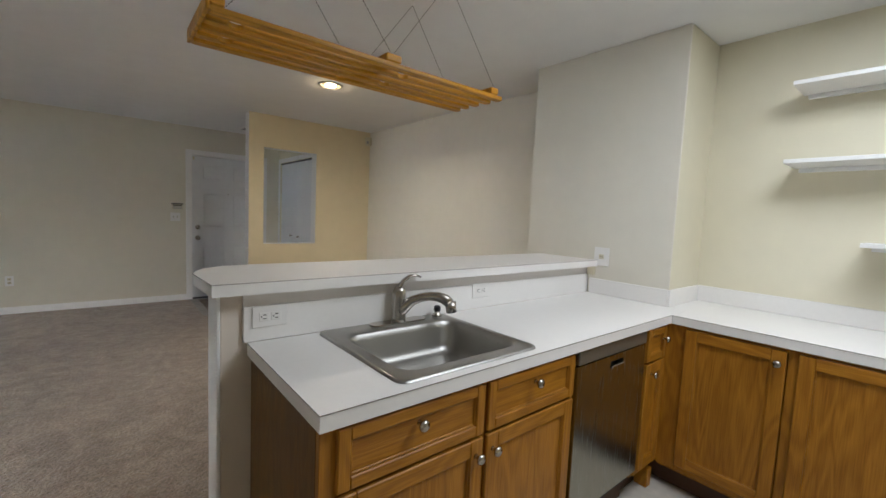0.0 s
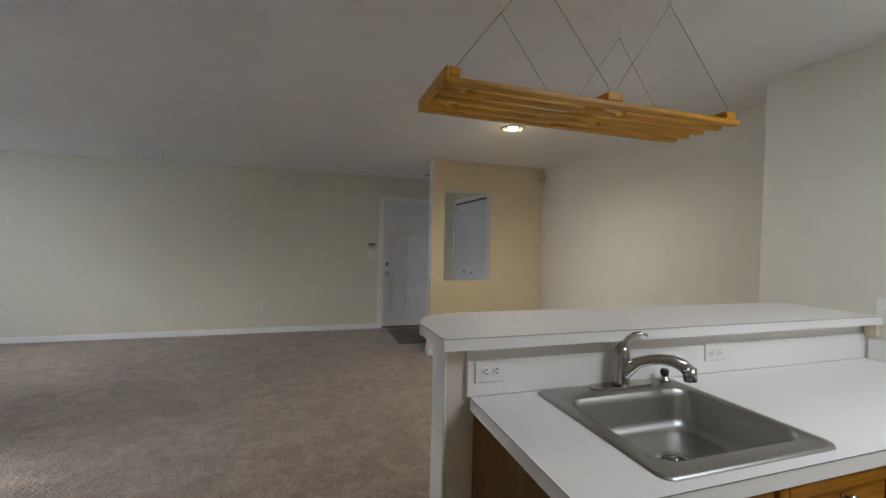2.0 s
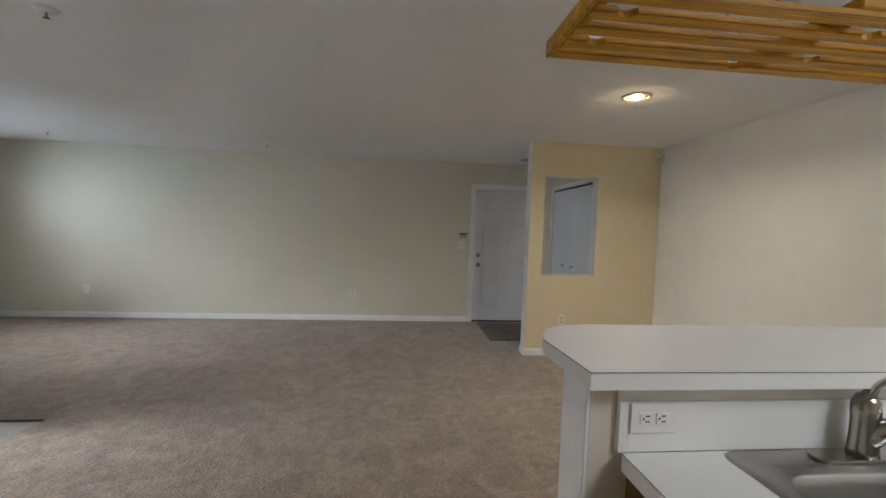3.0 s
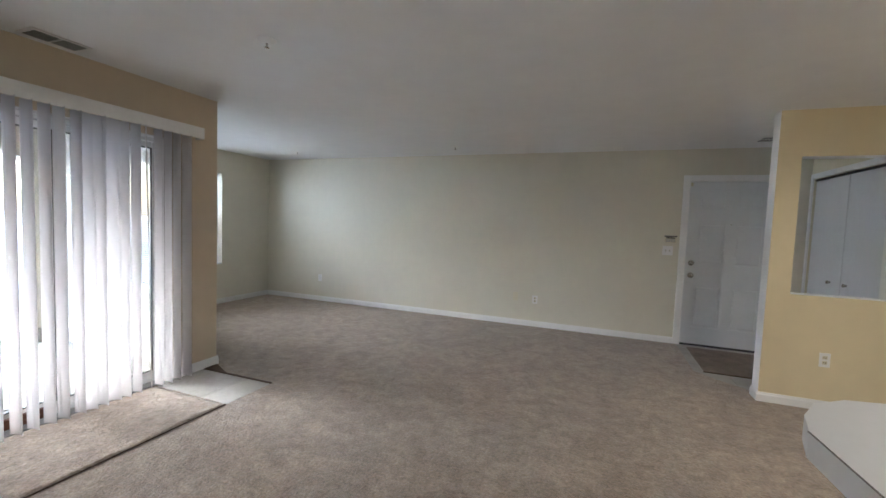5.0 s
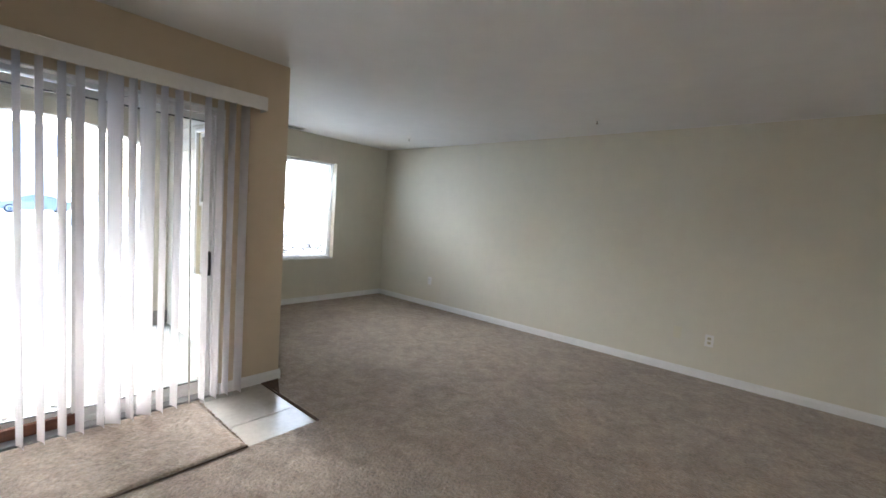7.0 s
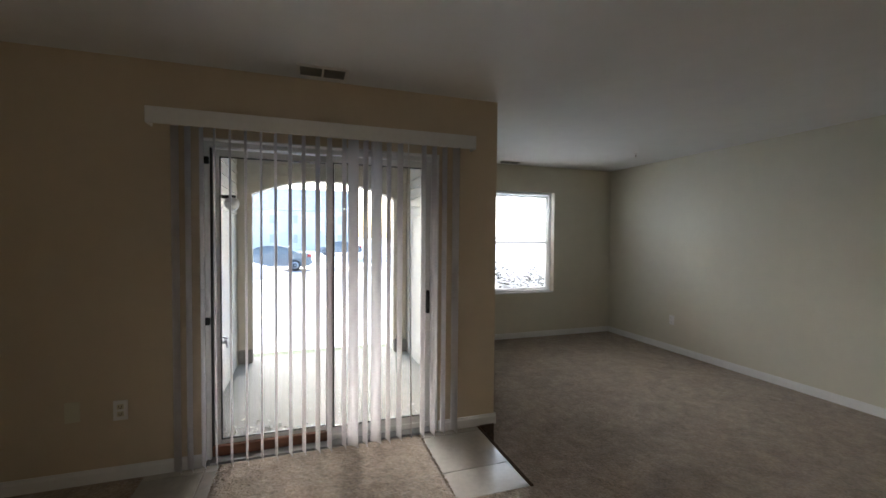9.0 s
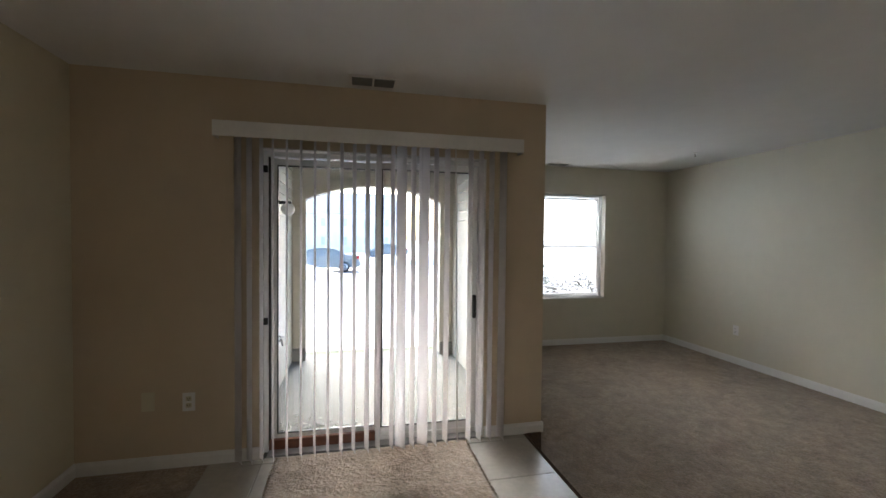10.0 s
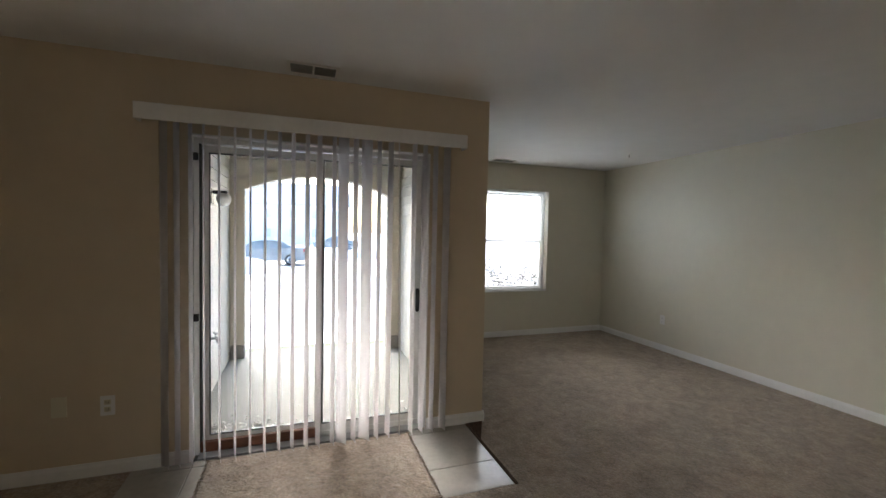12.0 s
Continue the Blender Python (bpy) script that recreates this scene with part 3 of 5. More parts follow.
def west_window():
    y0, y1, z0, z1 = WIN
    w = thing("window_1", (WX - 0.1, (y0 + y1) / 2, z0), "white single-hung window with an open mini blind, overlooking bushes", "window", kind="structure")
    xo, xi = WX - 0.130, WX - 0.085
    bm = bmesh.new()
    for a, b, c, e in ((y0, y0 + 0.04, z0, z1), (y1 - 0.04, y1, z0, z1), (y0 + 0.04, y1 - 0.04, z0, z0 + 0.04), (y0 + 0.04, y1 - 0.04, z1 - 0.04, z1)):
        box(bm, xo, xi, a + 0.001, b - 0.001, c + 0.001, e - 0.001, 0.003)
    part("window_frame", bm, ALU, w)
    zm = 1.345
    for nm, c, e, dx in (("upper_sash", zm - 0.015, z1 - 0.041, -0.012), ("lower_sash", z0 + 0.041, zm + 0.02, 0.008)):
        bm = bmesh.new()
        a, b = y0 + 0.041, y1 - 0.041
        xx0, xx1 = (xo + xi) / 2 + dx - 0.008, (xo + xi) / 2 + dx + 0.010
        for q in ((a, a + 0.035, c, e), (b - 0.035, b, c, e), (a + 0.035, b - 0.035, c, c + 0.035), (a + 0.035, b - 0.035, e - 0.035, e)):
            box(bm, xx0, xx1, *q, 0.002)
        sash = part(nm, bm, ALU, w)
        pane = part("pane", boxed(xx0 + 0.007, xx0 + 0.010, a + 0.034, b - 0.034, c + 0.034, e - 0.034), GLASS, sash)
        pane.visible_shadow = False
    structure("window_sill", boxed(WX - 0.084, WX + 0.012, y0 + 0.002, y1 - 0.002, z0 + 0.001, z0 + 0.018, 0.004), TRIM)
    bl = thing("mini_blind", (WX - 0.05, (y0 + y1) / 2, z0), "white metal mini blind, lowered with its slats open, in the window", "blind")
    part("headrail", boxed(WX - 0.075, WX - 0.045, y0 + 0.02, y1 - 0.02, z1 - 0.03, z1 - 0.002, 0.003), ALU, bl)
    part("bottom_rail", boxed(WX - 0.072, WX - 0.048, y0 + 0.02, y1 - 0.02, z0 + 0.022, z0 + 0.034, 0.003), ALU, bl)
    slat = None
    k, z = 0, z0 + 0.050
    while z < z1 - 0.035:
        if slat is None:
            bm = bmesh.new()
            a = [bm.verts.new((WX - 0.072 + 0.006 * i, y0 + 0.022, z + 0.0025 * (1 - (i / 2 - 1) ** 2))) for i in range(5)]
            b = [bm.verts.new((WX - 0.072 + 0.006 * i, y1 - 0.022, z + 0.0025 * (1 - (i / 2 - 1) ** 2))) for i in range(5)]
            for i in range(4):
                bm.faces.new((a[i], a[i + 1], b[i + 1], b[i]))
            bmesh.ops.solidify(bm, geom=bm.faces, thickness=0.0006)
            slat = part("slat", bm, PLASTIC, bl)
            base_z = z
        else:
            s2 = new("slat", slat.data)
            s2.parent = bl
            s2.location.z = z - base_z
        z += 0.0215
    for y in (y0 + 0.12, (y0 + y1) / 2, y1 - 0.12):
        part("ladder_cord", cyl(bmesh.new(), (WX - 0.06, y, z0 + 0.03), (WX - 0.06, y, z1 - 0.02), 0.0012, n=6), PLASTIC, bl)
    part("tilt_wand", cyl(bmesh.new(), (WX - 0.038, y1 - 0.07, 1.36), (WX - 0.038, y1 - 0.07, z1 - 0.02), 0.004, n=8), ALUGREY, bl)


west_window()


def slider():
    """Sliding glass door: outer frame, a fixed and a sliding panel, sill."""
    y0, y1, _, zt = SLIDE
    d = thing("sliding_door", (SX - 0.08, (y0 + y1) / 2, 0), "closed aluminium sliding glass door behind vertical blinds", "door")
    xo, xi = SX - 0.149, SX - 0.070
    bm = bmesh.new()
    for q in ((y0 + 0.001, y0 + 0.038, 0.0, zt - 0.001), (y1 - 0.038, y1 - 0.001, 0.0, zt - 0.001), (y0 + 0.038, y1 - 0.038, zt - 0.04, zt - 0.001)):
        box(bm, xo, xi, *q, 0.003)
    part("frame", bm, ALU, d)
    part("threshold", boxed(xo, SX + 0.004, y0 + 0.038, y1 - 0.038, -0.04, 0.014, 0.003), ALUGREY, d, "grey metal threshold")
    part("wood_strip", boxed(SX - 0.098, SX - 0.066, y0 + 0.040, 2.66, 0.015, 0.080, 0.004), REDWOOD, d, "red-brown wooden security bar in the track")
    part("track_rail", boxed(SX - 0.098, SX - 0.072, 2.665, y1 - 0.040, 0.004, 0.050, 0.003), ALU, d)
    ym = 2.665
    for nm, a, b, x in (("fixed_panel", y0 + 0.040, ym + 0.03, SX - 0.131), ("sliding_panel", ym - 0.03, y1 - 0.040, SX - 0.094)):
        bm = bmesh.new()
        st, z0, z1 = 0.045, 0.040, zt - 0.045
        for q in ((a, a + st, z0, z1), (b - st, b, z0, z1), (a + st, b - st, z0, z0 + 0.06), (a + st, b - st, z1 - 0.045, z1)):
            box(bm, x - 0.016, x + 0.016, *q, 0.003)
        pn = part(nm, bm, ALU, d)
        pane = part("pane", boxed(x - 0.003, x + 0.003, a + st - 0.004, b - st + 0.004, z0 + 0.056, z1 - 0.041), GLASS, pn)
        pane.visible_shadow = False
        gs = bmesh.new()
        a2, b2, c2, e2, g = a + st, b - st, z0 + 0.06, z1 - 0.045, 0.007
        for q in ((a2, a2 + g, c2, e2), (b2 - g, b2, c2, e2), (a2 + g, b2 - g, c2, c2 + g), (a2 + g, b2 - g, e2 - g, e2)):
            box(gs, x + 0.004, x + 0.0175, *q)
        part("gasket", gs, DARK, pn, "black rubber gasket")
    bm = boxed(SX - 0.078, SX - 0.050, y1 - 0.075, y1 - 0.050, 0.86, 1.03, 0.006)
    box(bm, SX - 0.054, SX - 0.036, y1 - 0.070, y1 - 0.056, 0.90, 0.99, 0.005)
    part("handle", bm, BLACKMETAL, d, "black pull handle")
    for z in (0.86, 1.86):
        part("stop_block", boxed(SX - 0.072, SX - 0.050, y0 + 0.006, y0 + 0.036, z, z + 0.045, 0.003), BLACKMETAL, d, "black stop block")
    part("jamb_gap", boxed(SX - 0.113, SX - 0.072, y0 + 0.0385, y0 + 0.046, 0.04, zt - 0.045), DARK, d, "dark gap beside the door panel")


slider()
for a, b, c, e in ((SLIDE[0] + 0.001, SLIDE[0] + 0.010, 0.0, SLIDE[3] - 0.001), (SLIDE[1] - 0.010, SLIDE[1] - 0.001, 0.0, SLIDE[3] - 0.001), (SLIDE[0] + 0.0105, SLIDE[1] - 0.0105, SLIDE[3] - 0.010, SLIDE[3] - 0.001)):
    structure("slider_return", boxed(SX - 0.0695, SX + 0.004, a, b, c, e, 0.002), TRIM)

VANES = [
    (1.790, -40), (1.855, -34), (1.925, -26), (1.992, -17),
    (2.075, -17), (2.160, -16), (2.245, -14), (2.328, -15), (2.412, -16), (2.492, -16), (2.577, -18), (2.650, -17),
    (2.742, -14), (2.800, -44), (2.880, -14), (2.952, -46), (3.035, -10), (3.112, -12), (3.278, -6), (3.354, -5), (3.430, -5), (3.515, -14),
]


def vertical_blinds():
    x, zt, zb = SX + 0.075, 2.055, 0.024
    bl = thing("vertical_blind", (x, 2.65, 0.0), "white vinyl vertical blind with turned vanes under a white valance", "blind")
    v = bmesh.new()
    box(v, SX + 0.098, SX + 0.108, 1.655, 3.655, 2.045, 2.140, 0.003)
    box(v, SX + 0.004, SX + 0.098, 1.655, 1.665, 2.045, 2.140, 0.003)
    box(v, SX + 0.004, SX + 0.098, 3.645, 3.655, 2.045, 2.140, 0.003)
    part("valance", v, TRIM, bl, "white painted valance")
    part("headrail", boxed(SX + 0.045, SX + 0.085, 1.68, 3.63, 2.075, 2.115, 0.003), ALU, bl)
    rnd = random.Random(4)
    w = 0.089
    for y, ang in VANES:
        bm = bmesh.new()
        n = 6
        a = radians(ang)
        away = Vector((-math.cos(a), math.sin(a), 0))
        side = Vector((math.sin(a), math.cos(a), 0))
        cols = []
        for zz in (zb + rnd.uniform(-0.004, 0.004), 0.6, 1.3, zt):
            tw = rnd.uniform(-0.02, 0.02)
            cols.append([bm.verts.new(Vector((x, y, zz)) + (away + side * tw) * (w * (i / n - 0.5)) + side * (0.007 * (1 - (2 * i / n - 1) ** 2))) for i in range(n + 1)])
        for r0, r1 in zip(cols, cols[1:]):
            for i in range(n):
                f = bm.faces.new((r0[i], r0[i + 1], r1[i + 1], r1[i]))
                f.smooth = True
        bmesh.ops.solidify(bm, geom=bm.faces, thickness=0.0009)
        vane = part("vane", bm, VANE, bl)
        part("carrier_clip", boxed(x - 0.006, x + 0.006, y - 0.004, y + 0.004, zt - 0.004, 2.078), PLASTIC, vane)
    part("tilt_wand", cyl(bmesh.new(), (SX + 0.118, 3.190, 0.045), (SX + 0.118, 3.158, 2.05), 0.0045, n=8), PLASTIC, bl, "thin white wand")


vertical_blinds()

# ---------------------------------------------------------------- kitchen
FY, FX, TOP = 1.015, 2.500, 0.914
SINK = (0.865, 1.450, 1.020, 1.575)
BOWL = (0.925, 1.425, 1.085, 1.475)


def worktop():
    t = thing("worktop", (1.8, 1.3, TOP - 0.042), "white laminate L-shaped worktop with a dark edge seam and low splash", "worktop")
    bm = grid_solid([0.632, CX], [0.986, 1.5838], TOP - 0.042, TOP, [(BOWL[0] - 0.008, BOWL[1] + 0.008, BOWL[2] - 0.008, BOWL[3] + 0.008)], lambda u, v, w: (u, v, w))
    part("worktop_board", bm, LAMINATE, t)
    part("worktop_board", prism(bmesh.new(), [(2.475, -0.10), (BX - 0.001, -0.10), (BX - 0.001, 1.088), (CX + 0.001, 1.088), (CX + 0.001, 0.984), (2.475, 0.984)], TOP - 0.042, TOP), LAMINATE, t)
    s = bmesh.new()
    box(s, 0.6305, 2.4745, 0.9845, 0.9860, TOP - 0.0012, TOP + 0.0004)
    box(s, 0.6305, 0.6320, 0.9860, 1.583, TOP - 0.0012, TOP + 0.0004)
    box(s, 2.4735, 2.4750, -0.10, 0.9845, TOP - 0.0012, TOP + 0.0004)
    part("edge_seam", s, SEAM, t, "thin dark laminate edge line")
    sp = bmesh.new()
    box(sp, CX - 0.014, CX - 0.0005, 1.0897, 1.568, TOP + 0.0002, TOP + 0.095, 0.003)
    part("splash", sp, LAMINATE, t)
    sp = bmesh.new()
    box(sp, CX - 0.014, BX - 0.014, 1.076, 1.0895, TOP + 0.0002, TOP + 0.095, 0.003)
    box(sp, BX - 0.014, BX - 0.0005, -0.10, 1.0895, TOP + 0.0002, TOP + 0.095, 0.003)
    part("splash", sp, LAMINATE, t)


worktop()


def bar():
    structure("wall_bar", boxed(0.555, CX, 1.600, 1.722, -0.02, 1.084, 0.003), BARWALL)
    structure("bar_end_trim", boxed(0.543, 0.5545, 1.594, 1.728, 0.0, 1.084, 0.003), TRIM)
    structure("bar_splash", boxed(0.620, CX, 1.584, 1.5995, TOP + 0.0002, 1.034, 0.002), LAMINATE)
    structure("bar_splash", boxed(0.620, CX, 1.5905, 1.5995, 1.0345, 1.084, 0.001), BARPALE)
    outline = [(0.518, 1.525), (2.678, 1.525), (2.678, 1.965), (0.72, 1.970), (0.62, 1.950), (0.560, 1.905), (0.525, 1.845), (0.506, 1.78)]
    b = thing("bar_top", (1.6, 1.75, 1.086), "white laminate raised breakfast bar top with a clipped rounded corner", "counter")
    part("bar_board", prism(bmesh.new(), outline, 1.086, 1.125), LAMINATE, b)
    s = bmesh.new()
    box(s, 0.515, 2.678, 1.5235, 1.5250, 1.1238, 1.1254)
    a, c = Vector((0.515, 1.525, 0)), Vector((0.506, 1.78, 0))
    prism(s, [(0.5165, 1.5245), (0.518, 1.525), (0.506, 1.78), (0.5045, 1.78)], 1.1238, 1.1254)
    part("edge_seam", s, SEAM, b, "thin dark laminate edge line")
    part("bracket", boxed(2.655, 2.678, 1.535, 1.583, 1.030, 1.085, 0.003), IVORY, b)


bar()


def sink():
    x0, x1, y0, y1 = SINK
    bx0, bx1, by0, by1 = BOWL
    z = TOP + 0.007
    s = thing("sink", ((x0 + x1) / 2, (y0 + y1) / 2, TOP), "single-bowl stainless steel drop-in sink set into the white worktop", "sink")

    def rr(a, b, c, d, r, zz, n=6):
        pts = []
        for cx, cy, t0 in ((b - r, d - r, 0), (a + r, d - r, 90), (a + r, c + r, 180), (b - r, c + r, 270)):
            for i in range(n + 1):
                t = radians(t0 + 90 * i / n)
                pts.append((cx + r * math.cos(t), cy + r * math.sin(t), zz))
        return pts

    bm = bmesh.new()
    loops = [
        rr(x0, x1, y0, y1, 0.035, TOP + 0.0005), rr(x0 + 0.003, x1 - 0.003, y0 + 0.003, y1 - 0.003, 0.033, z),
        rr(x0 + 0.014, x1 - 0.014, y0 + 0.014, y1 - 0.014, 0.030, z - 0.001), rr(bx0 - 0.006, bx1 + 0.006, by0 - 0.006, by1 + 0.006, 0.062, z - 0.003),
        rr(bx0, bx1, by0, by1, 0.058, z - 0.008), rr(bx0 + 0.006, bx1 - 0.006, by0 + 0.006, by1 - 0.006, 0.056, z - 0.03),
        rr(bx0 + 0.016, bx1 - 0.016, by0 + 0.016, by1 - 0.016, 0.054, z - 0.100), rr(bx0 + 0.024, bx1 - 0.024, by0 + 0.024, by1 - 0.024, 0.05, z - 0.122),
        rr(bx0 + 0.045, bx1 - 0.045, by0 + 0.045, by1 - 0.045, 0.04, z - 0.132),
    ]
    rings = [[bm.verts.new(p) for p in l] for l in loops]
    for a, b in zip(rings, rings[1:]):
        for i in range(len(a)):
            f = bm.faces.new((a[i], a[(i + 1) % len(a)], b[(i + 1) % len(a)], b[i]))
            f.smooth = True
    f = bm.faces.new(rings[-1])
    bmesh.ops.poke(bm, faces=[f])
    bmesh.ops.recalc_face_normals(bm, faces=bm.faces)
    for v in bm.verts:
        r = (Vector((v.co.x, v.co.y)) - Vector(((bx0 + bx1) / 2, (by0 + by1) / 2))).length
        if v.co.z < z - 0.128:
            v.co.z -= max(0.0, 0.006 * (1 - r / 0.25))
    part("basin", bm, SINKSTEEL, s)
    cx, cy, cz = (bx0 + bx1) / 2, (by0 + by1) / 2, z - 0.1375
    dr = lathe(bmesh.new(), (cx, cy, cz), (0, 0, 1), [(0.055, 0.0), (0.055, 0.002), (0.048, 0.004), (0.042, 0.002), (0.030, 0.0005), (0.012, 0.001), (0.010, 0.010), (0.006, 0.012)], 28)
    part("drain", dr, CHROME, s, "chrome basket drain")
    # Dark disc on the drain; its colour stands for the shade inside the hole.
    part("strainer", lathe(bmesh.new(), (cx, cy, cz + 0.0022), (0, 0, 1), [(0.036, 0.0), (0.036, 0.0012), (0.012, 0.0016), (0.012, 0.006), (0.004, 0.007)], 24), DARK, s, "dark disc with a knob, painting the shade of the drain hole")


sink()


def faucet():
    z = TOP + 0.0075
    bx, by = 1.195, 1.535
    f = thing("faucet", (bx, by, z), "brushed nickel single-lever kitchen faucet with a swung arched spout", "faucet")
    pl = bmesh.new()
    out = []
    for i in range(32):
        t = 2 * math.pi * i / 32
        out.append((bx + (0.100 if math.cos(t) > 0 else -0.100) + 0.030 * math.cos(t), by + 0.028 * math.sin(t)))
    prism(pl, out, z, z + 0.006)
    part("deck_plate", pl, CHROME, f)
    b = lathe(bmesh.new(), (bx, by, z + 0.006), (0, 0, 1), [(0.030, 0.0), (0.029, 0.012), (0.026, 0.05), (0.026, 0.085), (0.028, 0.105), (0.026, 0.125), (0.018, 0.140), (0.006, 0.146)], 24)
    part("body", b, CHROME, f)
    lv = tube(bmesh.new(), [(bx, by, z + 0.125), (bx - 0.001, by - 0.003, z + 0.148), (bx + 0.010, by - 0.009, z + 0.172), (bx + 0.032, by - 0.020, z + 0.190), (bx + 0.058, by - 0.029, z + 0.195), (bx + 0.078, by - 0.036, z + 0.186)], [0.024, 0.020, 0.014, 0.011, 0.010, 0.007], 14, 0.6)
    part("lever", lv, CHROME, f)
    d = Vector((0.72, -0.69, 0)).normalized()
    base = Vector((bx, by, z + 0.045))
    prof = [(-0.004, -0.010), (0.024, 0.022), (0.052, 0.046), (0.088, 0.062), (0.125, 0.070), (0.160, 0.069), (0.188, 0.060), (0.206, 0.044)]
    sp = tube(bmesh.new(), [base + d * a + Vector((0, 0, h)) for a, h in prof], [0.027, 0.025, 0.020, 0.018, 0.018, 0.020, 0.022, 0.022], 16)
    part("spout", sp, CHROME, f)
    tip = base + d * 0.208
    part("spray_head", cyl(bmesh.new(), (tip.x, tip.y, z + 0.096), (tip.x + 0.005, tip.y - 0.005, z + 0.054), 0.0235, 0.021, 18), CHROME, f)
    so = thing("soap_dispenser", (1.400, 1.540, z), "small black and nickel hole cover beside the faucet", "soap dispenser")
    part("collar", lathe(bmesh.new(), (1.400, 1.540, z), (0, 0, 1), [(0.022, 0), (0.021, 0.008), (0.013, 0.012), (0.013, 0.020)], 18), CHROME, so)
    part("cap", lathe(bmesh.new(), (1.400, 1.540, z + 0.020), (0, 0, 1), [(0.012, 0), (0.015, 0.004), (0.015, 0.020), (0.011, 0.025)], 18), BLACKMETAL, so)


faucet()


def front(x0, x1, z0, z1, parent, axis, at, name, knob=None, t=0.019):
    """A frame-and-panel drawer or door front on the plane at; it stands out t towards the room."""
    s = 0.052 if z1 - z0 > 0.25 else 0.034

    def pl(bm, u0, u1, d0, d1, w0, w1, bev=0.003):
        if axis == "y":
            return box(bm, u0, u1, at - d1, at - d0, w0, w1, bev)
        return box(bm, at - d1, at - d0, u0, u1, w0, w1, bev)

    HG = OAKX if axis == "y" else OAKY
    inner = bmesh.new()
    pl(inner, x0 + s - 0.004, x1 - s + 0.004, 0.001, 0.007, z0 + s - 0.004, z1 - s + 0.004, 0)
    ob = part(name, inner, OAKZ if z1 - z0 > 0.25 else HG, parent)
    for w0, w1 in ((z0, z0 + s), (z1 - s, z1)):
        part("rail", pl(bmesh.new(), x0 + s, x1 - s, 0.0012, t, w0, w1), HG, ob)
    for u0, u1 in ((x0, x0 + s), (x1 - s, x1)):
        part("stile", pl(bmesh.new(), u0, u1, 0.0012, t, z0, z1), OAKZ, ob)
    b = 0.006
    for q in ((x0 + s, x0 + s + b, z0 + s, z1 - s), (x1 - s - b, x1 - s, z0 + s, z1 - s), (x0 + s + b, x1 - s - b, z0 + s, z0 + s + b), (x0 + s + b, x1 - s - b, z1 - s - b, z1 - s)):
        part("bead", pl(bmesh.new(), q[0], q[1], 0.0065, 0.013, q[2], q[3], 0.002), OAKZ, ob)
    if knob:
        u, wz = knob
        out = (0, -1, 0) if axis == "y" else (-1, 0, 0)
        base = (u, at - t, wz) if axis == "y" else (at - t, u, wz)
        k = lathe(bmesh.new(), base, out, [(0.008, 0), (0.006, 0.004), (0.005, 0.014), (0.012, 0.018), (0.0165, 0.022), (0.0165, 0.027), (0.011, 0.032), (0.004, 0.034)], 20)
        part("knob", k, CHROME, ob, "round brushed nickel knob")
    return ob


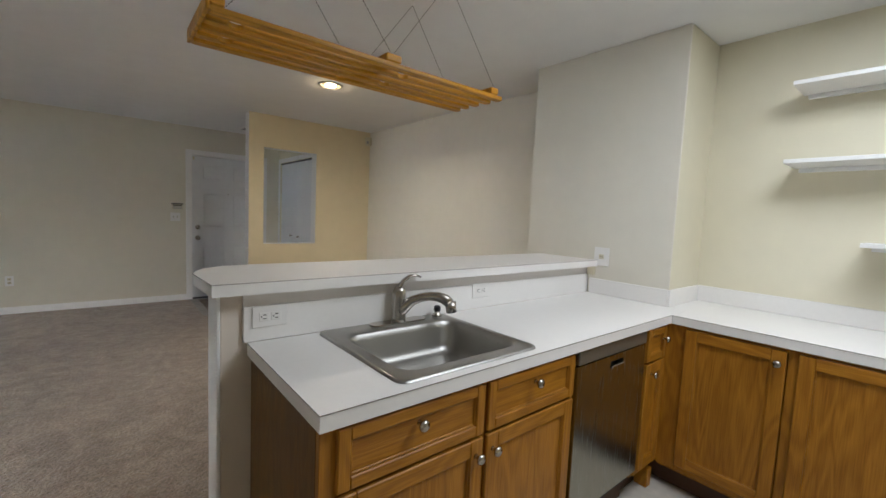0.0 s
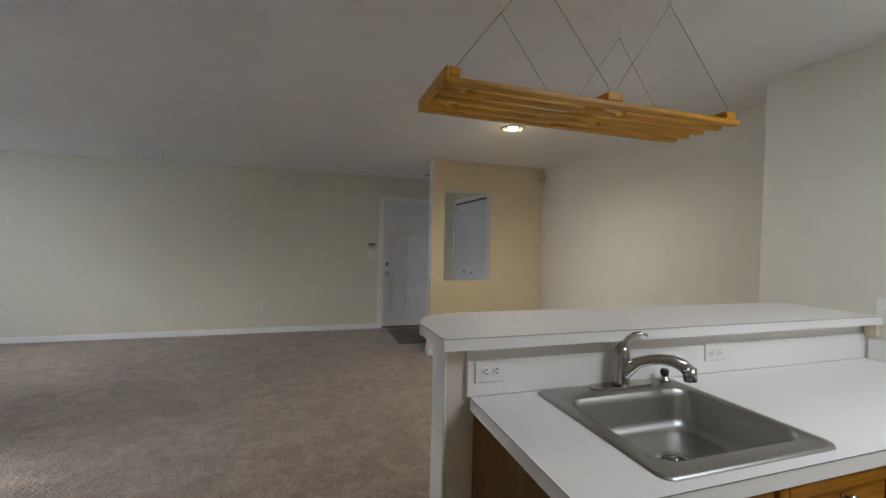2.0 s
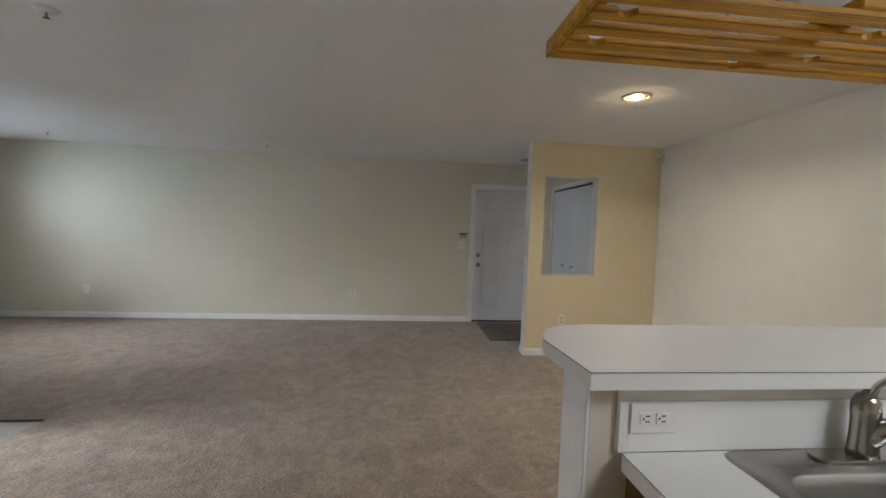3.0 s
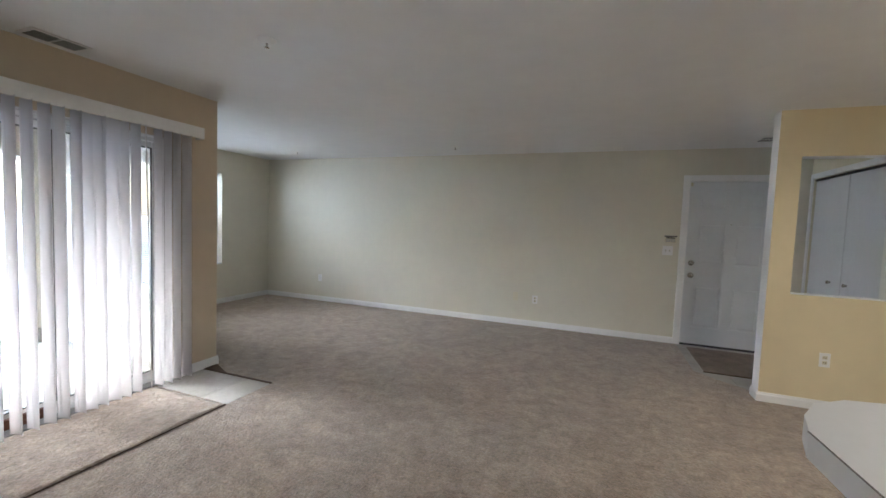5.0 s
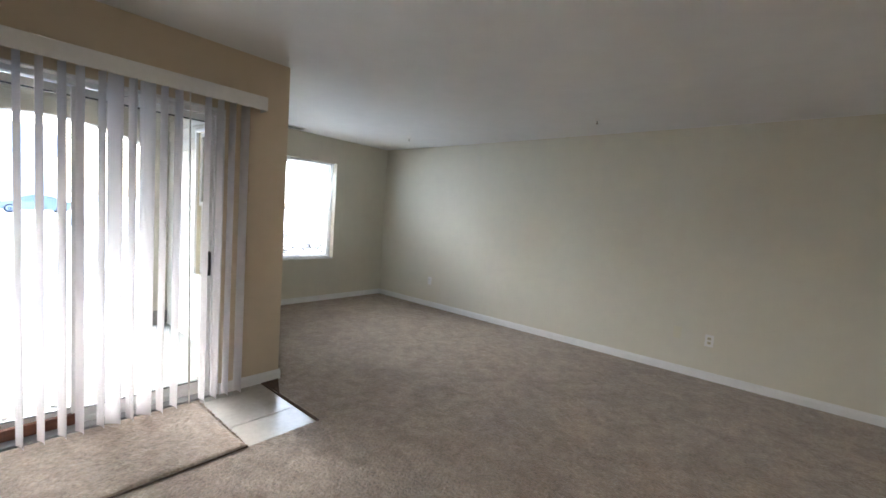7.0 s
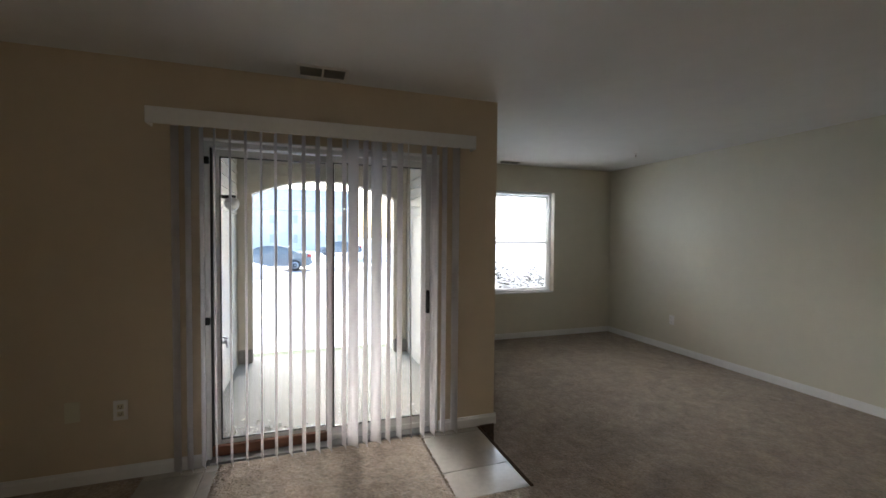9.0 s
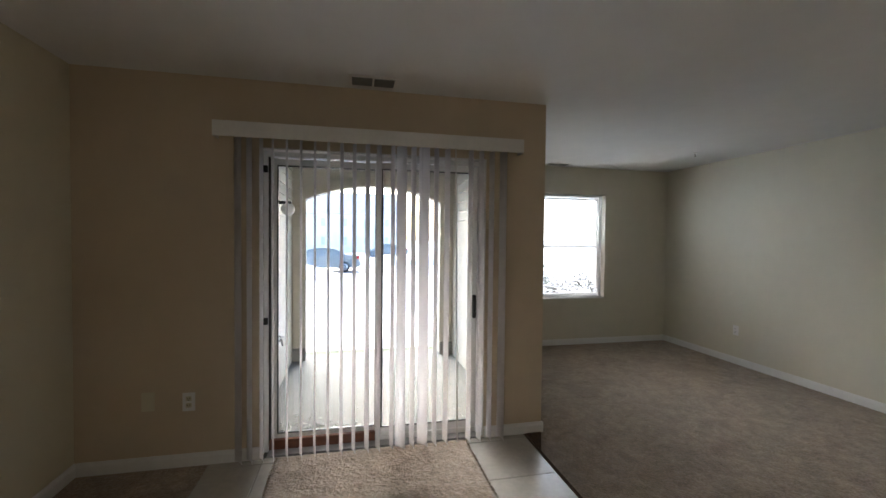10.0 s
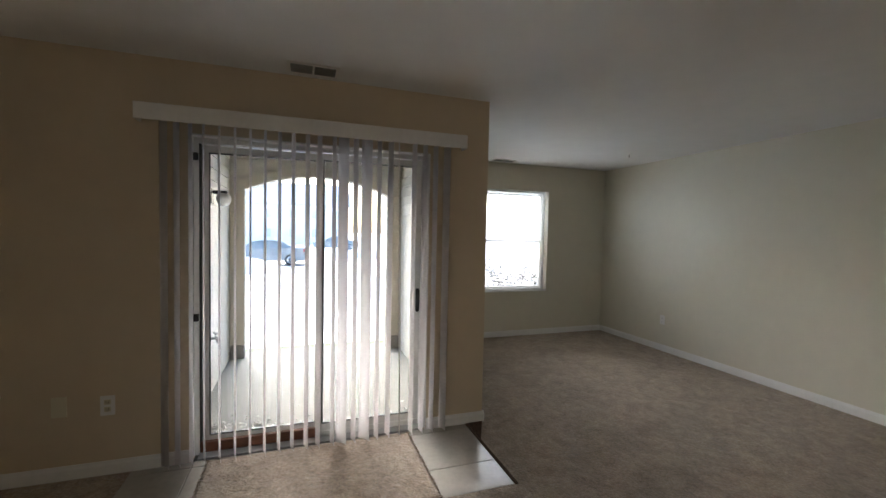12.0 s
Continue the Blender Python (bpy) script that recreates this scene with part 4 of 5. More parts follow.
def cabinets():
    ZB, ZT = 0.155, 0.871
    c = thing("sink_cabinet", (1.16, 1.28, 0), "golden oak sink base cabinet with two drawer fronts and two doors", "cabinet")
    cb = bmesh.new()
    box(cb, 0.662, 0.678, FY + 0.02, 1.583, ZB - 0.05, ZT)
    box(cb, 1.652, 1.668, FY + 0.02, 1.583, ZB - 0.05, ZT)
    box(cb, 0.678, 1.652, FY + 0.02, 1.583, ZB - 0.05, ZB - 0.034)
    box(cb, 0.678, 1.652, 1.570, 1.583, ZB - 0.034, ZT)
    part("body", cb, OAKZ, c)
    part("end_panel", boxed(0.644, 0.661, FY + 0.02, 1.583, 0.0, ZT, 0.002), OAKSHADE, c, "oak-veneer end panel with shade put into its colour")
    for q in ((0.644, 0.700, ZB - 0.03, ZT), (1.632, 1.668, ZB - 0.03, ZT), (1.155, 1.205, ZB - 0.03, ZT)):
        part("face_stile", boxed(q[0], q[1], FY, FY + 0.0195, q[2], q[3], 0.0015), OAKZ, c)
    for a, b in ((0.7005, 1.1545), (1.2055, 1.6315)):
        for z0, z1 in ((ZB - 0.03, ZB + 0.01), (0.686, 0.708), (0.846, ZT)):
            part("face_rail", boxed(a, b, FY, FY + 0.0195, z0, z1, 0.0015), OAKX, c)
    for a, b, k in ((0.682, 1.165, 1.134), (1.182, 1.648, 1.208)):
        front(a, b, 0.701, 0.860, c, "y", FY, "drawer", ((a + b) / 2 - 0.010, 0.812))
        front(a, b, ZB, 0.690, c, "y", FY, "door", (k, 0.640))
    part("toe_kick", boxed(0.662, 1.668, FY + 0.07, FY + 0.085, 0.0, ZB - 0.05), TOE, c)

    d = thing("dishwasher", (1.96, 1.28, 0), "built-in stainless dishwasher with a recessed handle under the worktop", "dishwasher")
    part("tub", boxed(1.684, 2.250, FY + 0.03, 1.56, 0.10, 0.868), DARK, d)
    dp = grid_solid([1.682, 2.248], [0.165, 0.800], FY - 0.012, FY + 0.025, [(1.93, 2.04, 0.745, 0.775)], lambda u, v, w: (u, w, v))
    part("door_panel", dp, DISHWASH, d)
    hb = boxed(1.928, 2.042, FY + 0.0255, FY + 0.029, 0.742, 0.778)
    part("pocket", hb, DARK, d)
    part("pull", boxed(1.934, 2.036, FY - 0.020, FY - 0.012, 0.744, 0.756, 0.003), CHROME, d)
    part("control_panel", boxed(1.682, 2.248, FY - 0.016, FY + 0.025, 0.806, 0.866, 0.003), PANELGREY, d, "silver grey control strip")
    part("kick_plate", boxed(1.684, 2.246, FY + 0.05, FY + 0.06, 0.0, 0.160), TOE, d)

    n = thing("narrow_cabinet", (2.36, 1.28, 0), "narrow golden oak base cabinet with a drawer and a door", "cabinet")
    part("body", boxed(2.262, CX - 0.005, FY + 0.02, 1.583, 0.105, ZT), OAKZ, n)
    part("face_stile", boxed(2.262, 2.280, FY, FY + 0.0195, ZB - 0.03, ZT, 0.0015), OAKZ, n)
    fs = bmesh.new()
    box(fs, 2.462, FX + 0.0195, FY, FY + 0.0195, ZB - 0.03, ZT, 0.0015)
    part("face_stile", fs, OAKZ, n)
    for z0, z1 in ((ZB - 0.03, ZB + 0.01), (0.686, 0.708), (0.846, ZT)):
        part("face_rail", boxed(2.2805, 2.4615, FY, FY + 0.0195, z0, z1, 0.0015), OAKX, n)
    front(2.268, 2.468, 0.701, 0.860, n, "y", FY, "drawer", (2.425, 0.80))
    front(2.268, 2.468, ZB, 0.690, n, "y", FY, "door", (2.318, 0.640))
    part("toe_kick", boxed(2.262, 2.54, FY + 0.07, FY + 0.085, 0.0, 0.104), TOE, n)
    part("kick_block", boxed(2.42, 2.47, FY - 0.002, FY + 0.065, 0.0, 0.10, 0.003), OAKZ, n)

    b = thing("corner_cabinet", (2.78, 0.45, 0), "golden oak base cabinet with two tall panel doors, along the wall", "cabinet")
    part("body", boxed(FX + 0.02, BX - 0.003, -0.08, FY - 0.002, 0.105, ZT), OAKZ, b)
    for y0, y1 in ((0.915, FY - 0.0005), (0.478, 0.522), (-0.08, 0.075)):
        part("face_stile", boxed(FX, FX + 0.0195, y0, y1, ZB - 0.03, ZT, 0.0015), OAKZ, b)
    for y0, y1 in ((0.0755, 0.4775), (0.5225, 0.9145)):
        for z0, z1 in ((ZB - 0.03, ZB + 0.01), (0.850, ZT)):
            part("face_rail", boxed(FX, FX + 0.0195, y0, y1, z0, z1, 0.0015), OAKY, b)
    front(0.526, 0.918, ZB, 0.857, b, "x", FX, "door", (0.552, 0.800))
    front(0.068, 0.486, ZB, 0.857, b, "x", FX, "door", (0.098, 0.800))
    part("toe_kick", boxed(FX + 0.07, FX + 0.085, -0.08, FY + 0.06, 0.0, 0.104), TOE, b)


cabinets()


def shelf(y0, y1, z, label):
    s = thing("wall_shelf", (BX - 0.12, (y0 + y1) / 2, z), label, "shelf", "floating shelves on the kitchen wall")
    part("board", boxed(BX - 0.250, BX - 0.001, y0, y1, z, z + 0.020, 0.002), TRIM, s)
    part("back_rail", boxed(BX - 0.022, BX - 0.001, y0 + 0.02, y1 - 0.02, z - 0.022, z - 0.0005, 0.003), TRIM, s)


shelf(-0.35, 0.680, 2.062, "white painted wall shelf, empty, highest of three above the worktop")
shelf(-0.35, 0.685, 1.690, "white painted wall shelf, empty, the middle one of three")
shelf(-0.55, 0.385, 1.305, "white painted wall shelf, empty, lowest of three above the worktop")


# ---------------------------------------------------------------- hanging rack
def rack():
    x0, x1, y0, y1, z = 0.518, 1.745, 1.540, 1.875, 1.918
    r = thing("pot_rack", ((x0 + x1) / 2, (y0 + y1) / 2, z), "golden pine slatted pot rack hung on chains above the bar", "pot rack")
    n, wide = 5, 0.042
    step = (y1 - y0 - wide) / (n - 1)
    rnd = random.Random(2)
    for i in range(n):
        y = y0 + i * step
        end = x1 + rnd.uniform(-0.004, 0.004)
        line = [(x0, y)]
        notches = [x0 + 0.085, 1.225] if i in (1, 3) else ([1.06] if i == 4 else [])
        for xc in notches:
            line += [(xc - 0.024 * math.cos(math.pi * k / 8), y + 0.021 * math.sin(math.pi * k / 8)) for k in range(9)]
        line += [(end - 0.012, y), (end, y + 0.012), (end, y + wide - 0.012), (end - 0.012, y + wide), (x0, y + wide)]
        bm = prism(bmesh.new(), line, z, z + 0.017)
        bmesh.ops.bevel(bm, geom=[e for e in bm.edges if abs(e.verts[0].co.z - e.verts[1].co.z) < 1e-5], offset=0.0025, segments=2, affect="EDGES")
        part("slat", bm, PINE, r)
    for xc, w in ((x0 + 0.019, 0.019), (1.135, 0.034), (x1 - 0.060, 0.024)):
        part("crossbar", boxed(xc - w, xc + w, y0 - 0.004, y1 + 0.004, z + 0.0175, z + 0.046, 0.004), PINE, r)
    part("end_board", boxed(x0 - 0.012, x0 - 0.0005, y0 - 0.004, y1 + 0.004, z + 0.001, z + 0.047, 0.003), PINE, r)
    hooks = [(0.865, 1.925), (1.470, 1.925), (0.865, 1.640), (1.468, 1.640)]
    for hx, hy in hooks:
        h = bmesh.new()
        lathe(h, (hx, hy, CEIL), (0, 0, -1), [(0.010, 0.0), (0.009, 0.003), (0.004, 0.006), (0.003, 0.020)], 12)
        tube(h, [(hx + 0.010 * math.sin(t), hy, CEIL - 0.030 + 0.010 * math.cos(t)) for t in [k * 0.6 for k in range(9)]], 0.0022, 8)
        single("ceiling_hook", h, PLASTIC, "small white screw hook in the ceiling holding a chain", "hook", "hooks above the rack")
        for xe in ((x0 + 0.03, 1.125) if hx < 1.1 else (1.145, x1 - 0.055)):
            ye = y1 - 0.020 if hy > 1.8 else y0 + 0.015
            a, b = Vector((hx, hy, CEIL - 0.040)), Vector((xe, ye, z + 0.058))
            q = (b - a).to_track_quat("Z", "Y")
            bm = bmesh.new()
            L = (b - a).length
            k = int(L / 0.0075)
            for i in range(k):
                c = a + (b - a) * ((i + 0.5) / k)
                wide, thin = (0.0026, 0.0012) if i % 2 else (0.0012, 0.0026)
                tip0, tip1 = bm.verts.new(c + q @ Vector((0, 0, -0.0058))), bm.verts.new(c + q @ Vector((0, 0, 0.0058)))
                ring = [bm.verts.new(c + q @ Vector(v)) for v in ((wide, 0, 0), (0, thin, 0), (-wide, 0, 0), (0, -thin, 0))]
                for j in range(4):
                    bm.faces.new((ring[j], ring[(j + 1) % 4], tip1))
                    bm.faces.new((ring[(j + 1) % 4], ring[j], tip0))
            part("chain", bm, CHAIN, r, "thin steel chain")


rack()


# ---------------------------------------------------------------- fixtures
def downlight():
    x, y = DOWNLIGHT
    d = thing("recessed_light", (x, y, CEIL - 0.01), "lit recessed ceiling downlight with a greyish trim ring", "light")
    ring = bmesh.new()
    prof = [(0.104, 0.0), (0.104, -0.004), (0.090, -0.008), (0.078, -0.007), (0.070, -0.0015)]
    n = 32
    rr = [[ring.verts.new((x + r * math.cos(2 * math.pi * i / n), y + r * math.sin(2 * math.pi * i / n), CEIL + h - 0.0005)) for i in range(n)] for r, h in prof]
    for a, b in zip(rr, rr[1:]):
        for i in range(n):
            ring.faces.new((a[i], a[(i + 1) % n], b[(i + 1) % n], b[i])).smooth = True
    bmesh.ops.recalc_face_normals(ring, faces=ring.faces)
    part("trim_ring", ring, RINGMETAL, d, "tarnished grey trim ring")
    part("bulb", lathe(bmesh.new(), (x, y, CEIL - 0.001), (0, 0, -1), [(0.046, 0.0), (0.044, 0.008), (0.030, 0.014), (0.008, 0.0165)], 24), BULB, d, "glowing warm bulb")
    part("reflector", lathe(bmesh.new(), (x, y, CEIL - 0.0006), (0, 0, -1), [(0.072, 0.0), (0.070, 0.0012), (0.050, 0.0014)], 24), BRASS, d, "brass-toned reflector cone")


downlight()


def vent(name, cx, cy, wx, wy, label, split=True):
    v = thing(name, (cx, cy, CEIL - 0.01), label, "vent")
    fr = grid_solid([cx - wx / 2, cx + wx / 2], [cy - wy / 2, cy + wy / 2], CEIL - 0.008, CEIL - 0.0005, [(cx - wx / 2 + 0.018, cx + wx / 2 - 0.018, cy - wy / 2 + 0.018, cy - 0.006), (cx - wx / 2 + 0.018, cx + wx / 2 - 0.018, cy + 0.006, cy + wy / 2 - 0.018)], lambda a, b, c: (a, b, c))
    part("frame", fr, PLASTIC, v)
    part("duct", boxed(cx - wx / 2 + 0.01, cx + wx / 2 - 0.01, cy - wy / 2 + 0.01, cy + wy / 2 - 0.01, CEIL - 0.0030, CEIL - 0.0004), DARK, v)
    n = max(4, int((wx - 0.04) / 0.014))
    for i in range(n):
        x = cx - wx / 2 + 0.022 + i * (wx - 0.044) / (n - 1)
        for a, b in ((cy - wy / 2 + 0.019, cy - 0.007), (cy + 0.007, cy + wy / 2 - 0.019)):
            part("slat", boxed(x - 0.0012, x + 0.0012, a, b, CEIL - 0.0085, CEIL - 0.0035), ALUGREY, v)


vent("ceiling_vent", -2.945, 2.605, 0.17, 0.30, "white ceiling air vent with dark slats above the glass door")
vent("ceiling_vent", -5.24, 5.10, 0.14, 0.30, "white ceiling air vent with dark slats near the window")
vent("ceiling_vent", 1.84, 6.40, 0.20, 0.26, "ceiling air vent with dark slats in the entry")


def sprinkler(x, y, big=False):
    s = thing("sprinkler", (x, y, CEIL - 0.03), "small chrome fire sprinkler head in the ceiling" if not big else "white sprinkler rosette with a chrome deflector in the ceiling", "sprinkler")
    r = 0.055 if big else 0.026
    part("escutcheon", lathe(bmesh.new(), (x, y, CEIL - 0.0005), (0, 0, -1), [(r, 0), (r * 0.95, 0.004), (r * 0.55, 0.014), (r * 0.4, 0.016)], 20), PLASTIC, s)
    d = lathe(bmesh.new(), (x, y, CEIL - 0.016), (0, 0, -1), [(0.006, 0), (0.006, 0.012), (0.004, 0.022), (0.014, 0.024), (0.014, 0.026), (0.003, 0.027)], 14)
    part("deflector", d, CHROME, s)


sprinkler(-1.665, 2.98, True)
sprinkler(-1.628, 6.23)
sprinkler(-4.20, 6.22)


def outlet(pos, wall, label="white duplex wall outlet", w=0.072, h=0.116, face=IVORY, wide=False, blank=False, lone=False):
    """A cover plate with two sockets; wall is the way it faces."""
    x, y, z = pos
    n = {"S": (0, -1), "E": (1, 0), "W": (-1, 0)}[wall]
    o = thing("outlet", (x, y, z - h / 2), label, "outlet", "wall outlets")

    def pl(u0, u1, d0, d1, z0, z1, bev=0.0):
        if wall == "S":
            return boxed(x + u0, x + u1, y - d1, y - d0, z + z0, z + z1, bev)
        s = n[0]
        a, b = sorted((x + s * d0, x + s * d1))
        return boxed(a, b, y + u0, y + u1, z + z0, z + z1, bev)

    part("cover_plate", pl(-w / 2, w / 2, 0.0005, 0.006, -h / 2, h / 2, 0.002), PLASTIC if not blank else CREAM, o)
    if blank:
        return o
    offs = ((-0.0195, 0), (0.0195, 0)) if wide else ((0, -0.021), (0, 0.021))
    for du, dz in (((0, 0),) if lone else offs):
        soc = part("socket", pl(du - 0.016, du + 0.016, 0.006, 0.0085, dz - 0.014, dz + 0.014, 0.003), face, o)
        sl = bmesh.new()
        for q in ((-0.008, -0.005, -0.004, 0.006), (0.005, 0.008, -0.004, 0.006), (-0.0025, 0.0025, -0.011, -0.007)):
            if wide:
                q = (q[2], q[3], q[0], q[1])
            t = pl(du + q[0], du + q[1], 0.0086, 0.0092, dz + q[2], dz + q[3])
            me = bpy.data.meshes.new("tmp")
            t.to_mesh(me)
            sl.from_mesh(me)
            bpy.data.meshes.remove(me)
            t.free()
        part("slot", sl, SLOT, soc)
    return o


outlet((-0.585, AY, 0.383), "S", "white duplex outlet low on the long cream wall")
outlet((-4.25, AY, 0.395), "S", "white duplex outlet low on the cream wall by the window corner", face=PLASTIC)
outlet((-0.86, AY, 0.405), "S", "painted-over blank plate low on the cream wall", blank=True)
outlet((1.975, PY, 0.415), "S", "ivory duplex outlet low on the yellow accent wall")
outlet((SX, 1.488, 0.405), "E", "ivory duplex outlet on the wall beside the glass door")
outlet((SX, 1.262, 0.42), "E", "painted-over blank plate beside the outlet by the glass door", blank=True)
outlet((CX, 1.500, 1.150), "W", "ivory outlet in a wide white plate above the worktop", w=0.10, h=0.115, lone=True)
outlet((0.703, 1.584, 0.998), "S", "white horizontal duplex outlet in the splash below the bar", w=0.115, h=0.072, face=PLASTIC, wide=True)
outlet((1.705, 1.584, 1.003), "S", "white horizontal duplex outlet in the splash beyond the sink", w=0.115, h=0.072, face=PLASTIC, wide=True)


def light_switch():
    x, y, z = 1.028, AY, 1.172
    s = thing("light_switch", (x, y, z - 0.058), "white double toggle light switch by the entry door", "switch")
    part("cover_plate", boxed(x - 0.058, x + 0.058, y - 0.006, y - 0.0005, z - 0.058, z + 0.058, 0.002), PLASTIC, s)
    for dx in (-0.023, 0.023):
        part("toggle_slot", boxed(x + dx - 0.006, x + dx + 0.006, y - 0.0068, y - 0.0061, z - 0.013, z + 0.013), ALUGREY, s)
        part("toggle", boxed(x + dx - 0.004, x + dx + 0.004, y - 0.017, y - 0.006, z - 0.010, z + 0.008, 0.002), IVORY, s)
    k = thing("alarm_keypad", (1.050, y, 1.29), "cream alarm keypad with a dark open cover, above the light switch", "keypad")
    part("housing", boxed(0.985, 1.115, y - 0.022, y - 0.001, 1.275, 1.345, 0.004), IVORY, k)
    part("cover", boxed(0.980, 1.120, y - 0.045, y - 0.004, 1.346, 1.360, 0.003), DARK, k)
    part("display", boxed(1.000, 1.100, y - 0.0235, y - 0.0222, 1.325, 1.340), DARK, k)
    for i in range(4):
        for j in range(2):
            part("button", boxed(1.000 + i * 0.027, 1.020 + i * 0.027, y - 0.0245, y - 0.0222, 1.284 + j * 0.019, 1.297 + j * 0.019, 0.001), ALUGREY, k)


light_switch()


def motion_sensor():
    m = thing("alarm_sensor", (3.045, 5.16, 2.235), "ivory alarm sensor fixed high in the wall corner", "sensor")
    b = bmesh.new()
    prism(b, [(3.030, 5.226), (2.990, 5.186), (3.035, 5.135), (3.088, 5.172), (3.088, 5.226)], 2.250, 2.356)
    bmesh.ops.bevel(b, geom=b.edges[:], offset=0.008, segments=2, affect="EDGES")
    part("housing", b, IVORY, m)
    part("lens", boxed(3.002, 3.024, 5.145, 5.167, 2.270, 2.302, 0.003), ALUGREY, m)


motion_sensor()

# ---------------------------------------------------------------- rug, mat, thresholds


def remnant():
    """A carpet offcut lying on the tiles, its surface slightly wavy."""
    x0, x1, y0, y1 = SX + 0.012, -2.315, 2.005, 3.275
    bm = bmesh.new()
    nx, ny = 24, 40
    rows = []
    for i in range(nx + 1):
        row = []
        for j in range(ny + 1):
            x, y = x0 + (x1 - x0) * i / nx, y0 + (y1 - y0) * j / ny
            edge = min(i, nx - i, j, ny - j) == 0
            wob = 0.004 * noise.noise(Vector((x * 9, y * 9, 0)))
            row.append(bm.verts.new((x + (0.004 * noise.noise(Vector((y * 7, 3, 0))) if edge else 0), y + (0.012 * noise.noise(Vector((x * 7, 8, 0))) if edge else 0), 0.003 if edge else 0.009 + wob * 0.7)))
        rows.append(row)
    for i in range(nx):
        for j in range(ny):
            bm.faces.new((rows[i][j], rows[i + 1][j], rows[i + 1][j + 1], rows[i][j + 1])).smooth = True
    r = bmesh.ops.extrude_face_region(bm, geom=bm.faces[:])
    for g in r["geom"]:
        if isinstance(g, bmesh.types.BMVert):
            g.co.z = 0.001
    bmesh.ops.recalc_face_normals(bm, faces=bm.faces)
    t = thing("carpet_offcut", ((x0 + x1) / 2, (y0 + y1) / 2, 0), "beige carpet offcut laid on the tiles before the glass door", "rug")
    part("carpet_piece", bm, CARPET, t)
    part("binding", boxed(x1 + 0.001, x1 + 0.012, y0 - 0.02, y1 + 0.002, 0.001, 0.007, 0.001), EDGE, t, "dark frayed carpet edge")
    rnd = random.Random(12)
    fr = bmesh.new()
    for i in range(900):
        k = i % 3
        px = x1 + rnd.uniform(-0.012, 0.004) if k == 0 else rnd.uniform(x0, x1)
        py = rnd.uniform(y0, y1) if k == 0 else (y0 + rnd.uniform(-0.008, 0.010) if k == 1 else y1 + rnd.uniform(-0.010, 0.008))
        a, h, r = rnd.uniform(0, 6.28), rnd.uniform(0.005, 0.011), rnd.uniform(0.003, 0.006)
        tip = fr.verts.new((px + rnd.uniform(-0.006, 0.006), py + rnd.uniform(-0.006, 0.006), h))
        base = [fr.verts.new((px + r * math.cos(a + j * 2.094), py + r * math.sin(a + j * 2.094), 0.002)) for j in range(3)]
        for j in range(3):
            fr.faces.new((base[j], base[(j + 1) % 3], tip))
    part("tufts", fr, CARPET, t, "loose pile tufts along the cut edge", kind="stuff")


remnant()
structure("threshold_patch", prism(bmesh.new(), [(SX + 0.016, 3.746), (-2.84, 3.746), (SX + 0.016, 3.862)], 0.0005, 0.006), EDGE)
structure("threshold_strip", boxed(SX + 0.02, -2.305, 3.722, 3.742, -0.002, 0.007, 0.002), EDGE)


def door_mat():
    m = thing("door_mat", (1.8, 6.3, 0.0), "brown carpet mat with a dark edge on the entry tiles", "mat")
    part("mat_body", boxed(1.285, 2.38, 5.835, 6.770, 0.001, 0.011, 0.003), MATRUG, m)
    part("binding", boxed(1.275, 2.38, 5.818, 5.834, 0.001, 0.008, 0.002), EDGE, m)


door_mat()

# ---------------------------------------------------------------- porch and outside


def lapped(name, axis, at, sign, u0, u1, z0, z1, h=0.112, hole=None):
    """Lapped siding: boards that lean out to their lower edge, cut round a window."""
    out, z = [], z0
    while z < z1 - 0.02:
        top = min(z + h, z1)
        spans = [(u0, u1, z, top)]
        if hole and z < hole[3] and top > hole[2]:
            spans = [(u0, hole[0], z, top), (hole[1], u1, z, top)]
            if top > hole[3] + 0.01:
                spans.append((hole[0], hole[1], hole[3], top))
            if z < hole[2] - 0.01:
                spans.append((hole[0], hole[1], z, hole[2]))
        for a, b, za, zb in spans:
            bm = bmesh.new()
            prof = [(0.0, za), (0.016, za), (0.014, za + 0.008), (0.003, zb), (0.0, zb)]
            ends = []
            for u in (a, b):
                ends.append([bm.verts.new((u, at + sign * d, zz) if axis == "y" else (at + sign * d, u, zz)) for d, zz in prof])
            n = len(prof)
            for i in range(n):
                bm.faces.new((ends[0][i], ends[0][(i + 1) % n], ends[1][(i + 1) % n], ends[1][i]))
            bm.faces.new(ends[0][::-1])
            bm.faces.new(ends[1])
            bmesh.ops.recalc_face_normals(bm, faces=bm.faces)
            out.append(bm)
        z += h
    return out


PL, PR, AX = 1.77, RY - 0.13, -5.40


